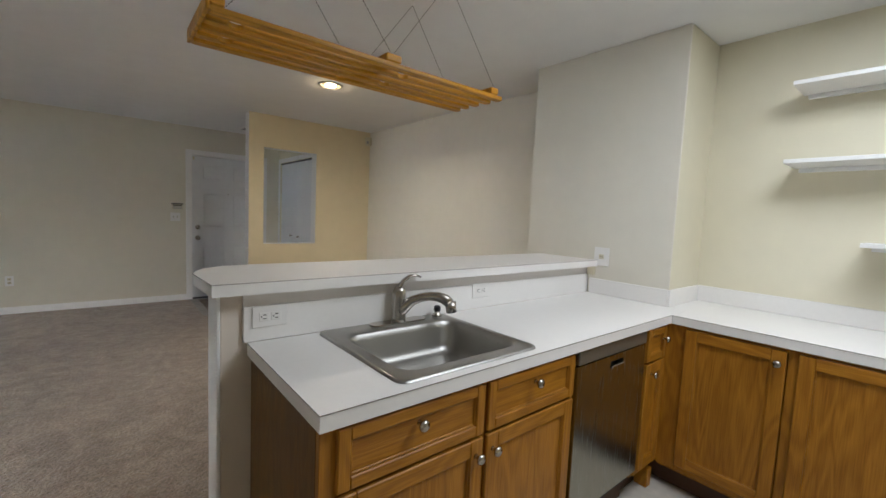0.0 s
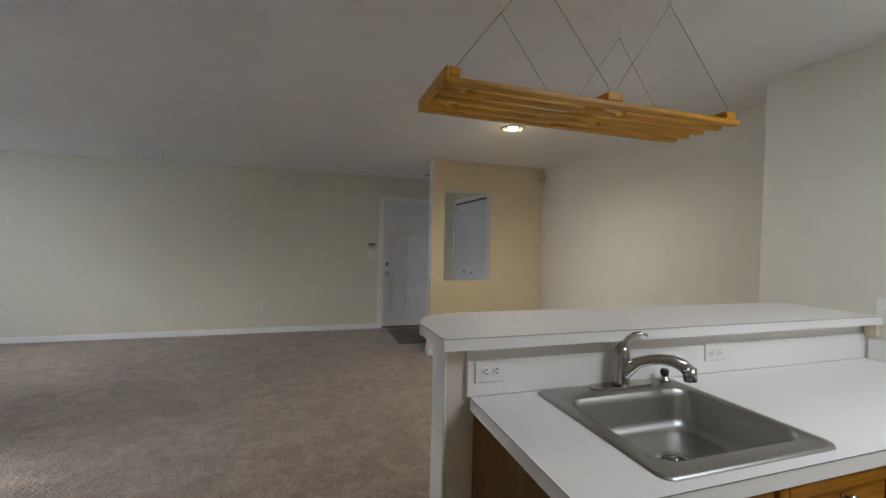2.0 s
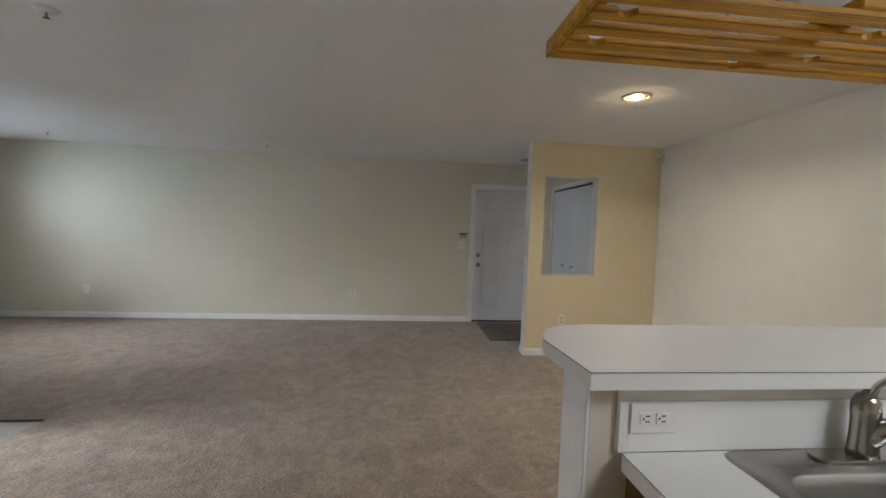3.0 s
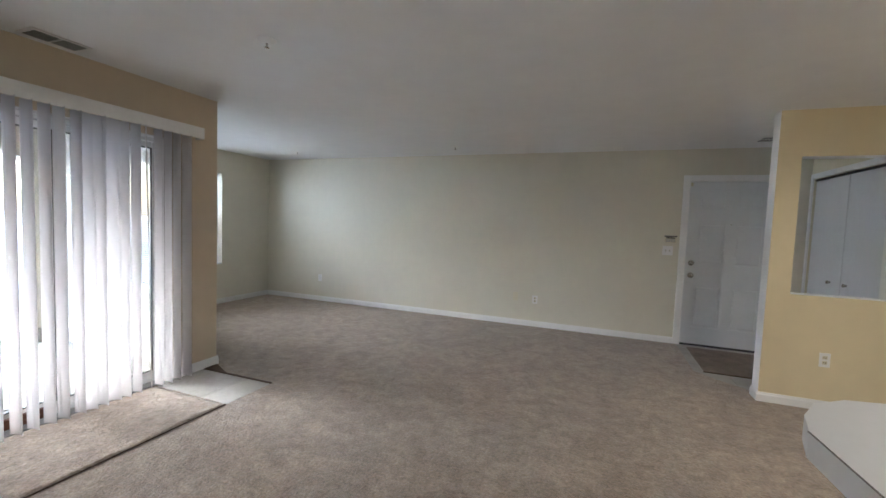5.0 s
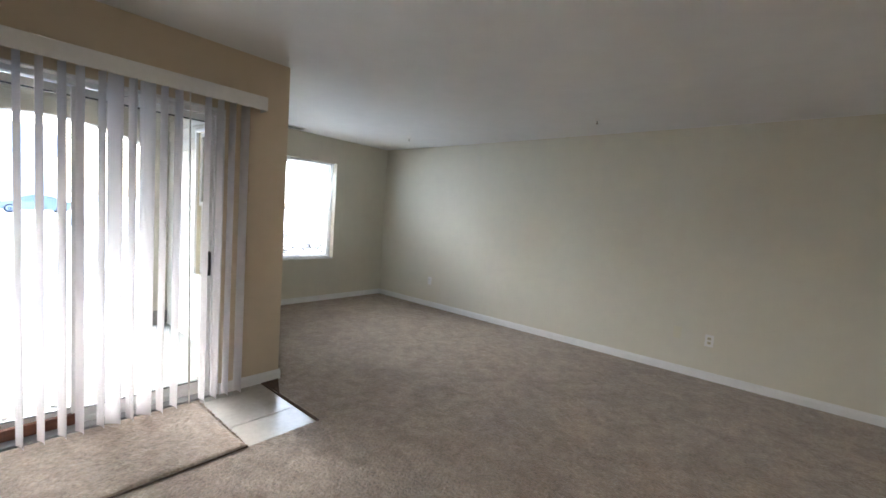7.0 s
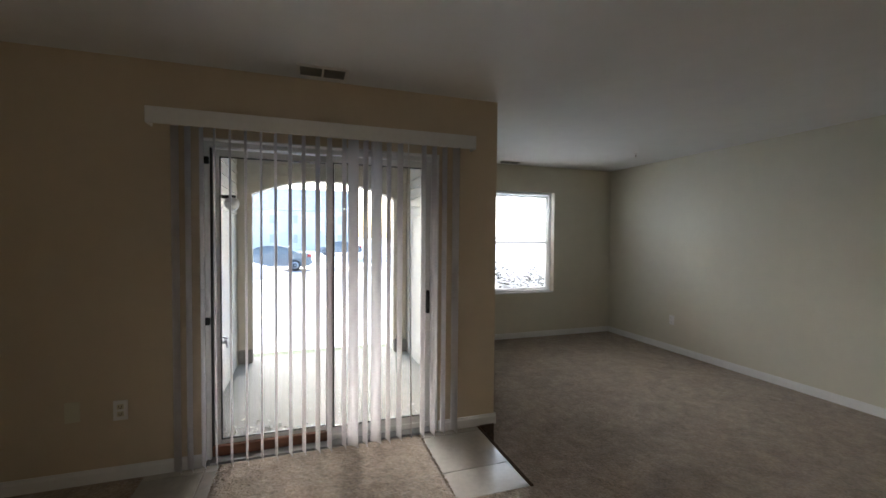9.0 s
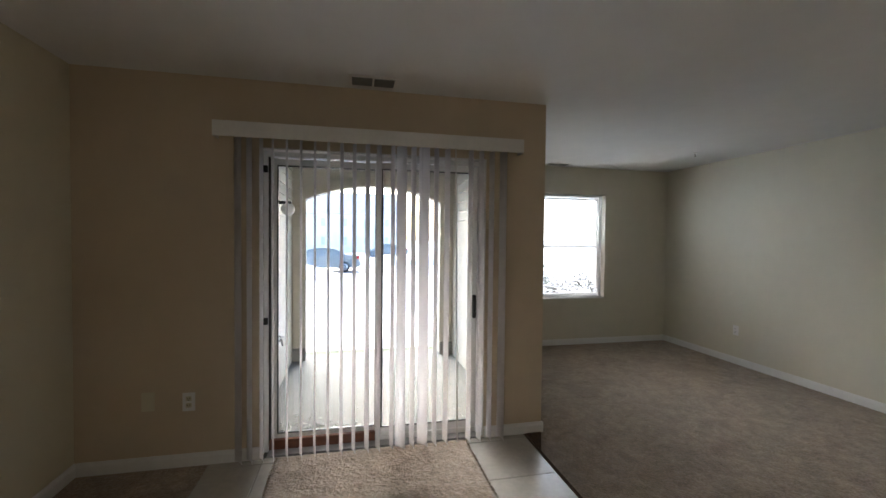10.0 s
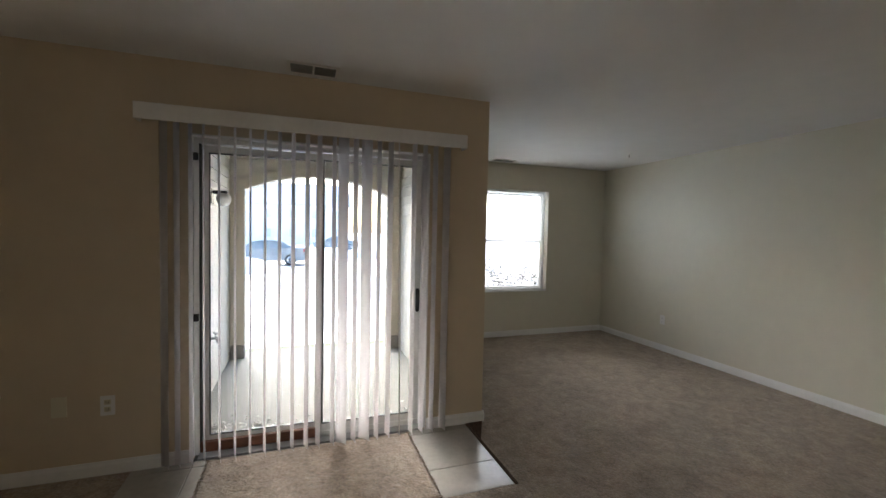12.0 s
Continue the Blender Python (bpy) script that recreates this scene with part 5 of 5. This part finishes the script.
def porch():
    structure("wall_porch_left", boxed(AX, SX - 0.15, PL - 0.15, PL, -0.15, CEIL), STUCCO)
    for nm, ax, at, sg, a, b, z0 in (("siding_left", "y", PL, 1, AX + 0.001, SX - 0.152, -0.03), ("siding_right", "y", PR, -1, AX + 0.001, SX - 0.152, -0.03)):
        root = thing(nm, ((a + b) / 2, at, 0), "cream lapped vinyl siding on the porch wall", "siding", kind="structure")
        for bm in lapped(nm, ax, at + sg * 0.0005, sg, a, b, z0, CEIL, hole=(PW[0] - 0.03, PW[1] + 0.03, PW[2] - 0.03, PW[3] + 0.03) if nm == "siding_right" else None):
            part("siding_board", bm, SIDING, root)
    structure("porch_ceiling", boxed(AX - 0.15, SX - 0.15, PL - 0.15, PR, CEIL, CEIL + 0.1), PORCHTOP)
    # front wall with the arched opening
    a0, a1, spring, rise = 1.925, 3.570, 1.885, 0.185
    pts = [(a0, -0.20), (a0, spring)]
    n = 20
    ym, hw = (a0 + a1) / 2, (a1 - a0) / 2
    for i in range(1, n):
        u = 2 * i / n - 1
        pts.append((ym + hw * u, spring + rise * (1 - u * u)))
    pts += [(a1, spring), (a1, -0.20)]
    bm = bmesh.new()
    for i in range(len(pts) - 1):
        (ya, za), (yb, zb) = pts[i], pts[i + 1]
        if ya == yb:
            continue
        vs = [(AX - 0.15, ya, za), (AX - 0.15, yb, zb), (AX - 0.15, yb, CEIL + 0.4), (AX - 0.15, ya, CEIL + 0.4)]
        f = [bm.verts.new(v) for v in vs]
        g = [bm.verts.new((AX, v[1], v[2])) for v in vs]
        bm.faces.new(f)
        bm.faces.new(g[::-1])
        bm.faces.new((f[0], f[1], g[1], g[0]))
        bm.faces.new((f[2], f[3], g[3], g[2]))
    box(bm, AX - 0.15, AX, PL - 0.15, a0, -0.20, CEIL + 0.4)
    box(bm, AX - 0.15, AX, a1, PR, -0.20, CEIL + 0.4)
    bmesh.ops.remove_doubles(bm, verts=bm.verts, dist=0.0002)
    bmesh.ops.recalc_face_normals(bm, faces=bm.faces)
    structure("wall_arch", bm, STUCCO)
    # trim band of the arch and the column blocks
    band = bmesh.new()
    inner = pts[1:-1]
    outer = [(ym + (hw + 0.09) * (y - ym) / hw, z + 0.085) for y, z in inner]
    ring = []
    for (yi, zi), (yo, zo) in zip(inner, outer):
        ring.append([band.verts.new(v) for v in ((AX + 0.002, yi, zi), (AX + 0.030, yi, zi), (AX + 0.030, min(max(yo, PL + 0.019), PR - 0.019), zo), (AX + 0.002, min(max(yo, PL + 0.019), PR - 0.019), zo))])
    for a, b in zip(ring, ring[1:]):
        for i in range(4):
            band.faces.new((a[i], a[(i + 1) % 4], b[(i + 1) % 4], b[i]))
    band.faces.new(ring[0])
    band.faces.new(ring[-1][::-1])
    bmesh.ops.recalc_face_normals(band, faces=band.faces)
    structure("arch_trim", band, STUCCO)
    root = thing("siding_front", (AX + 0.01, ym, 2.1), "cream lapped siding above the porch arch", "siding", kind="structure")

    def reach(z):
        """Half the width of the arch band at a height, just inside its outer edge."""
        k = (z - spring - 0.060) / rise
        return hw * math.sqrt(max(0.0, 1 - k)) if k > 0 else hw + 0.02

    z = spring + 0.005
    while z < CEIL - 0.02:
        zb = min(z + 0.112, CEIL)
        for sg in (-1, 1):
            wall_y_ = PL + 0.017 if sg < 0 else PR - 0.017
            bm = bmesh.new()
            ends = []
            for lo, hi in ((wall_y_, wall_y_), (ym + sg * reach(z), ym + sg * reach(zb))):
                ends.append([bm.verts.new((AX + 0.0005 + d, lo + (hi - lo) * (zz - z) / (zb - z), zz)) for d, zz in ((0.0, z), (0.020, z), (0.017, z + 0.008), (0.003, zb), (0.0, zb))])
            for i in range(5):
                bm.faces.new((ends[0][i], ends[0][(i + 1) % 5], ends[1][(i + 1) % 5], ends[1][i]))
            bm.faces.new(ends[0][::-1])
            bm.faces.new(ends[1])
            bmesh.ops.recalc_face_normals(bm, faces=bm.faces)
            part("siding_board", bm, SIDING, root)
        z += 0.112
    for a, b in ((PL + 0.017, a0 + 0.012), (a1 - 0.012, PR - 0.017)):
        structure("porch_column", boxed(AX + 0.001, AX + 0.030, a, b, -0.03, spring, 0.004), STUCCO)
        structure("column_base", boxed(AX - 0.02 + 0.025, AX + 0.060, a, b + 0.0, -0.03, 0.12, 0.01), BLOCK)
    # slab
    structure("porch_slab", boxed(-5.60, -3.25, PL - 0.14, PR, -0.16, -0.03, 0.006), SLAB)
    lamp_ = thing("porch_lamp", (-4.36, PL + 0.02, 1.70), "black porch wall lamp with a round white glass globe", "lamp")
    part("bracket", boxed(-4.42, -4.30, PL + 0.017, PL + 0.032, 1.66, 1.79, 0.004), BLACKMETAL, lamp_)
    part("arm", boxed(-4.39, -4.33, PL + 0.032, PL + 0.15, 1.745, 1.775, 0.006), BLACKMETAL, lamp_)
    gl = bmesh.new()
    bmesh.ops.create_uvsphere(gl, u_segments=20, v_segments=12, radius=0.062)
    for v in gl.verts:
        v.co += Vector((-4.36, PL + 0.115, 1.700))
    for f in gl.faces:
        f.smooth = True
    part("globe", gl, PLASTIC, lamp_, "round white glass globe")
    # wall tap
    tp = bmesh.new()
    cyl(tp, (-4.27, PL + 0.016, 0.48), (-4.27, PL + 0.075, 0.48), 0.012, n=12)
    cyl(tp, (-4.27, PL + 0.070, 0.50), (-4.27, PL + 0.085, 0.435), 0.010, n=12)
    lathe(tp, (-4.27, PL + 0.06, 0.49), (0, 0.3, 1), [(0.004, 0), (0.004, 0.03), (0.024, 0.032), (0.024, 0.040), (0.005, 0.042)], 14)
    single("outdoor_tap", tp, ALUGREY, "grey metal outdoor tap on the porch siding", "tap")
    rnd = random.Random(9)
    lf = bmesh.new()
    for i in range(420):
        cx = -3.32 - abs(rnd.gauss(0, 0.16))
        cy = rnd.choice((rnd.uniform(1.86, 2.45), rnd.uniform(1.86, 2.2), rnd.uniform(1.9, 2.62), rnd.uniform(1.86, 2.5), rnd.uniform(3.2, 3.65)))
        a, s = rnd.uniform(0, 6.28), rnd.uniform(0.012, 0.030)
        up = rnd.uniform(0.002, 0.02)
        v = [lf.verts.new((cx + s * math.cos(a + t) * k, cy + s * math.sin(a + t) * k, -0.028 + h)) for t, k, h in ((0, 1, up), (1.3, 0.5, 0.001), (3.14, 1, up * 0.6), (4.6, 0.55, 0.002))]
        lf.faces.new(v)
    single("fallen_leaves", lf, LEAF, "dry fallen leaves scattered on the porch slab", "leaves", kind="stuff")


porch()


def porch_window():
    """A window from the porch into the living room, with a mini blind behind it."""
    x0, x1, z0, z1 = PW
    yo = PR
    w = thing("window_2", ((x0 + x1) / 2, yo + 0.05, z0), "white single-hung window in the porch siding, a mini blind behind it", "window", kind="structure")
    for q in ((x0 - 0.028, x0, z0 - 0.028, z1 + 0.028), (x1, x1 + 0.028, z0 - 0.028, z1 + 0.028), (x0, x1, z0 - 0.028, z0), (x0, x1, z1, z1 + 0.028)):
        part("window_trim", boxed(q[0], q[1], yo - 0.024, yo - 0.001, q[2], q[3], 0.003), ALU, w)
    zm = (z0 + z1) / 2
    for c, e, dy in ((zm - 0.015, z1 - 0.002, 0.012), (z0 + 0.002, zm + 0.02, 0.034)):
        a, b = x0 + 0.002, x1 - 0.002
        bm = bmesh.new()
        for q in ((a, a + 0.04, c, e), (b - 0.04, b, c, e), (a + 0.04, b - 0.04, c, c + 0.04), (a + 0.04, b - 0.04, e - 0.04, e)):
            box(bm, q[0], q[1], yo + dy, yo + dy + 0.020, q[2], q[3], 0.002)
        sash = part("sash", bm, ALU, w)
        part("pane", boxed(a + 0.039, b - 0.039, yo + dy + 0.008, yo + dy + 0.011, c + 0.039, e - 0.039), GLASS, sash)
    bl = thing("mini_blind", ((x0 + x1) / 2, yo + 0.11, z0), "white metal mini blind with open slats behind the porch window", "blind")
    part("headrail", boxed(x0 + 0.01, x1 - 0.01, yo + 0.095, yo + 0.125, z1 - 0.03, z1 - 0.002, 0.003), ALU, bl)
    first, z = None, z0 + 0.03
    while z < z1 - 0.035:
        if first is None:
            bm = boxed(x0 + 0.012, x1 - 0.012, yo + 0.100, yo + 0.1195, z, z + 0.0012)
            for v in bm.verts:
                v.co.z += (yo + 0.110 - v.co.y) * 0.75
            first, zf = part("slat", bm, PLASTIC, bl), z
        else:
            o = new("slat", first.data)
            o.parent, o.location = bl, (0, 0, z - zf)
        z += 0.0215


porch_window()


def ground():
    bm = bmesh.new()
    xs = [-5.6, -6.08, -8, -12, -16, -24, -40, -90, -400]
    ys = [-400, -60, -20, -4, 1, 4, 8, 20, 60, 400]

    def h(x):
        return -0.10 - 0.53 * min(1, max(0, (-5.6 - x) / 16))

    g = [[bm.verts.new((x, y, h(x))) for y in ys] for x in xs]
    for i in range(len(xs) - 1):
        for j in range(len(ys) - 1):
            f = bm.faces.new((g[i][j], g[i + 1][j], g[i + 1][j + 1], g[i][j + 1]))
            if i == 0:
                f.material_index = 1
    bmesh.ops.recalc_face_normals(bm, faces=bm.faces)
    ob = structure("ground", bm, SNOW, more=(GRASS,))
    structure("ground_under", boxed(-5.62, 400, -400, 400, -0.60, -0.17), SNOW)
    structure("road_lane", boxed(-31.0, -24.75, -60, 60, -0.66, -0.622), LANE)


ground()


def snow_bank(x, y0, y1, top, base, half, seed):
    """A ploughed ridge of snow, lumpy, that runs out at both ends."""
    bm = bmesh.new()
    nu, nv = 70, 18
    rows = []
    for i in range(nu + 1):
        u = i / nu
        y = y0 + (y1 - y0) * u
        fade = min(1.0, 5.0 * (1 - u)) ** 0.8 * min(1.0, 6.0 * u)
        row = []
        for j in range(nv + 1):
            v = 2 * j / nv - 1
            lump = 0.16 * noise.noise(Vector((y * 0.9, v * 2.0, seed))) + 0.05 * noise.noise(Vector((y * 3.1, v * 6.0, seed)))
            h = max(0.0, (1 - v * v) ** 0.8 * fade)
            row.append(bm.verts.new((x + v * half + 0.2 * noise.noise(Vector((y * 0.5, 5.0, seed))), y, base - 0.05 + (top - base) * h * (1 + lump))))
        rows.append(row)
    for i in range(nu):
        for j in range(nv):
            bm.faces.new((rows[i][j], rows[i + 1][j], rows[i + 1][j + 1], rows[i][j + 1])).smooth = True
    bmesh.ops.recalc_face_normals(bm, faces=bm.faces)
    single("snow_bank", bm, SNOW, "ploughed white snow bank beside the parked cars", "snow bank", "snow banks by the road")


snow_bank(-21.2, -9.0, 2.5, 0.14, -0.62, 1.7, 3)
snow_bank(-33.5, 3.4, 16.0, -0.05, -0.64, 1.6, 8)


def far_building():
    """A pale two-storey block across the road, with its windows."""
    x, y0, y1 = -62.0, -16.0, 9.0
    b = thing("apartment_building", (x - 5, (y0 + y1) / 2, -0.63), "pale two-storey apartment building under a snowy roof, across the road", "building")
    part("wall", boxed(x - 12, x, y0, y1, -0.7, 4.9), FARWALL, b)
    rf = bmesh.new()
    prof = [(x + 0.6, 4.9), (x - 6, 8.6), (x - 12.6, 4.9)]
    e = [[rf.verts.new((px, yy, pz)) for px, pz in prof] for yy in (y0 - 0.5, y1 + 0.5)]
    for i in range(3):
        rf.faces.new((e[0][i], e[0][(i + 1) % 3], e[1][(i + 1) % 3], e[1][i]))
    rf.faces.new(e[0][::-1])
    rf.faces.new(e[1])
    bmesh.ops.recalc_face_normals(rf, faces=rf.faces)
    part("roof", rf, FARROOF, b)
    for k in range(8):
        for st in range(2):
            y, z = y0 + 1.6 + k * 3.05, 0.3 + st * 2.7
            w = part("window", boxed(x - 0.02, x + 0.05, y, y + 0.75, z, z + 1.30), FARWALL, b)
            part("pane", boxed(x + 0.051, x + 0.07, y + 0.08, y + 0.67, z + 0.08, z + 1.22), WINPALE, w)


far_building()


def car():
    """A four-door saloon seen from its side, its length along y."""
    cx, cy, g = -26.2, 0.53, -0.625
    c = thing("car", (cx, cy, g), "grey-green four-door saloon parked outside beyond the porch", "car")
    side = [(-2.30, 0.35), (-2.28, 0.62), (-2.10, 0.78), (-1.25, 0.90), (-0.60, 1.34), (-0.15, 1.42), (0.55, 1.42), (1.00, 1.32), (1.55, 1.02), (2.20, 0.98), (2.32, 0.80), (2.32, 0.42), (2.20, 0.28), (-2.15, 0.25)]
    bm = bmesh.new()
    secs = []
    for x, inset, low in ((-0.88, 0.22, 0.03), (-0.86, 0.12, 0.0), (0.86, 0.12, 0.0), (0.88, 0.22, 0.03)):
        ring = []
        for y, z in side:
            wx = x * (1 - inset * max(0, (z - 0.9)) / 0.5 * 1.0)
            ring.append(bm.verts.new((cx + wx, cy + y, g + z)))
        secs.append(ring)
    n = len(side)
    for a, b in zip(secs, secs[1:]):
        for i in range(n):
            bm.faces.new((a[i], a[(i + 1) % n], b[(i + 1) % n], b[i]))
    bm.faces.new(secs[0][::-1])
    bm.faces.new(secs[-1])
    bmesh.ops.triangulate(bm, faces=bm.faces)
    bmesh.ops.recalc_face_normals(bm, faces=bm.faces)
    body = part("body", bm, CARPAINT, c)
    for x in (0.875, -0.875):
        s = 1 if x > 0 else -1
        for pts in ([(-1.02, 0.96), (-0.55, 1.27), (-0.10, 1.34), (-0.10, 0.96)], [(0.0, 0.96), (0.0, 1.34), (0.52, 1.34), (0.90, 1.25), (1.10, 0.97)]):
            w = bmesh.new()
            vs = []
            for off in (0.0, 0.012):
                vs.append([w.verts.new((cx + s * (0.872 * (1 - 0.12 * max(0, z - 0.9) / 0.5) + off), cy + y, g + z)) for y, z in pts])
            k = len(pts)
            w.faces.new(vs[0][::-1])
            w.faces.new(vs[1])
            for i in range(k):
                w.faces.new((vs[0][i], vs[0][(i + 1) % k], vs[1][(i + 1) % k], vs[1][i]))
            bmesh.ops.recalc_face_normals(w, faces=w.faces)
            part("side_window", w, CARGLASS, c)
    for y in (-1.45, 1.42):
        for s in (1, -1):
            w = part("wheel", lathe(bmesh.new(), (cx + s * 0.70, cy + y, g + 0.32), (s, 0, 0), [(0.20, 0.0), (0.30, 0.01), (0.325, 0.05), (0.325, 0.16), (0.30, 0.20), (0.215, 0.205)], 28), RUBBER, c)
            part("rim", lathe(bmesh.new(), (cx + s * 0.70, cy + y, g + 0.32), (s, 0, 0), [(0.212, 0.19), (0.205, 0.212), (0.06, 0.200), (0.03, 0.21)], 20), ALLOY, w)
    for s in (1, -1):
        part("tail_lamp", boxed(cx + s * 0.66 - 0.20, cx + s * 0.66 + 0.215, cy + 2.12, cy + 2.335, g + 0.78, g + 0.94, 0.02), REDLENS, c)
        part("headlamp", boxed(cx + s * 0.68 - 0.18, cx + s * 0.68 + 0.19, cy - 2.30, cy - 2.05, g + 0.62, g + 0.74, 0.02), CARGLASS, c)
    part("bumper", boxed(cx - 0.86, cx + 0.86, cy + 2.20, cy + 2.40, g + 0.38, g + 0.62, 0.05, seg=2), CARPAINT, c)

    far = copy_thing(c, pose(-46.0, 6.0, -0.63))
    tagged(far, "grey-green saloon parked far off across the car park")


car()


def bush(x, y, r, h, seed):
    rnd = random.Random(seed)
    b = thing("bush", (x, y, -0.12), "dark evergreen bush outside the window", "bush", "bushes below the window")
    tr = bmesh.new()
    for i in range(5):
        a = rnd.uniform(0, 6.28)
        tube(tr, [(x, y, -0.12), (x + 0.1 * math.cos(a), y + 0.1 * math.sin(a), h * 0.4), (x + 0.5 * r * math.cos(a), y + 0.5 * r * math.sin(a), h * 0.85)], [0.02, 0.014, 0.006], 6)
    part("trunk", tr, BARK, b)
    lf = bmesh.new()
    for i in range(2000):
        t, u = rnd.uniform(0, 6.28), rnd.uniform(-1, 1)
        k = rnd.uniform(0.55, 1.0) * (1 + 0.18 * math.sin(3 * t + seed))
        c = Vector((x + r * k * math.cos(t) * math.sqrt(1 - u * u), y + r * k * math.sin(t) * math.sqrt(1 - u * u), h * 0.52 + h * 0.48 * k * u))
        q = Euler((rnd.uniform(0, 3), rnd.uniform(0, 3), rnd.uniform(0, 6))).to_matrix()
        s = rnd.uniform(0.018, 0.034)
        lf.faces.new([lf.verts.new(c + q @ Vector(v) * s) for v in ((-1, 0, 0), (0, -0.45, 0.1), (1, 0, 0), (0, 0.45, 0.1))])
    part("crown", lf, BUSH, b)
    sn = bmesh.new()
    for i in range(420):
        t, u = rnd.uniform(0, 6.28), rnd.uniform(0.0, 1)
        k = rnd.uniform(0.86, 1.03) * (1 + 0.18 * math.sin(3 * t + seed))
        c = Vector((x + r * k * math.cos(t) * math.sqrt(1 - u * u), y + r * k * math.sin(t) * math.sqrt(1 - u * u), h * 0.52 + h * 0.48 * k * u + 0.012))
        s = rnd.uniform(0.02, 0.05)
        ring = [sn.verts.new(c + Vector((s * math.cos(a), s * math.sin(a), rnd.uniform(-0.006, 0.004)))) for a in (0, 1.25, 2.5, 3.8, 5.0)]
        top = sn.verts.new(c + Vector((0, 0, s * 0.5)))
        for j in range(5):
            sn.faces.new((ring[j], ring[(j + 1) % 5], top))
    part("snow_clumps", sn, SNOW, b, "clumps of snow on the leaves", kind="stuff")


for k, (bx_, by_, br_, bh_) in enumerate(((-6.20, 4.75, 0.46, 0.92), (-6.30, 5.45, 0.50, 0.97), (-6.25, 6.20, 0.46, 0.93))):
    bush(bx_, by_, br_, bh_, k + 3)

# ---------------------------------------------------------------- floor tiles, piece by piece


def clip(poly, a, b, c):
    """Keeps the part of a polygon where a*x + b*y <= c."""
    out = []
    for (x0, y0), (x1, y1) in zip(poly, poly[1:] + poly[:1]):
        d0, d1 = a * x0 + b * y0 - c, a * x1 + b * y1 - c
        if d0 <= 0:
            out.append((x0, y0))
        if d0 * d1 < 0:
            t = d0 / (d0 - d1)
            out.append((x0 + t * (x1 - x0), y0 + t * (y1 - y0)))
    return out


def tiles(root, x0, x1, y0, y1, ox, oy, size, cuts=()):
    i0, j0 = math.floor((x0 - ox) / size), math.floor((y0 - oy) / size)
    for i in range(i0, math.ceil((x1 - ox) / size)):
        for j in range(j0, math.ceil((y1 - oy) / size)):
            a, b = max(x0, ox + i * size + 0.002), min(x1, ox + (i + 1) * size - 0.002)
            c, e = max(y0, oy + j * size + 0.002), min(y1, oy + (j + 1) * size - 0.002)
            if b - a < 0.01 or e - c < 0.01:
                continue
            poly = [(a, c), (b, c), (b, e), (a, e)]
            for cut in cuts:
                poly = clip(poly, *cut) if len(poly) > 2 else []
            if len(poly) < 3:
                continue
            bm = bmesh.new()
            cx, cy = sum(p[0] for p in poly) / len(poly), sum(p[1] for p in poly) / len(poly)
            k = len(poly)
            lo = [bm.verts.new((px, py, -0.0095)) for px, py in poly]
            mi = [bm.verts.new((px, py, -0.0015)) for px, py in poly]
            hi = [bm.verts.new((px + (cx - px) * 0.012, py + (cy - py) * 0.012, 0.0)) for px, py in poly]
            for u, v in ((lo, mi), (mi, hi)):
                for q in range(k):
                    bm.faces.new((u[q], u[(q + 1) % k], v[(q + 1) % k], v[q]))
            bm.faces.new(hi)
            part("tile", bm, TILE, root)


bed1, bed2 = bpy.data.objects["floor_slider_bed"], bpy.data.objects["floor_entry_bed"]
tiles(bed1, SX + 0.002, -2.312, 1.602, 3.722, -2.580, 3.724, 0.450)


def line_cut(p, q):
    """Half-plane to the left of the way from p to q, as a, b, c."""
    (x0, y0), (x1, y1) = p, q
    a, b = (y1 - y0), -(x1 - x0)
    return (a, b, a * x0 + b * y0)


tiles(bed2, 1.192, 2.40, PY + 0.152, AY, 1.19, 5.83, 0.305, [line_cut((1.34, 5.655), (1.60, 5.44)), line_cut((1.19, 5.83), (1.34, 5.655))])
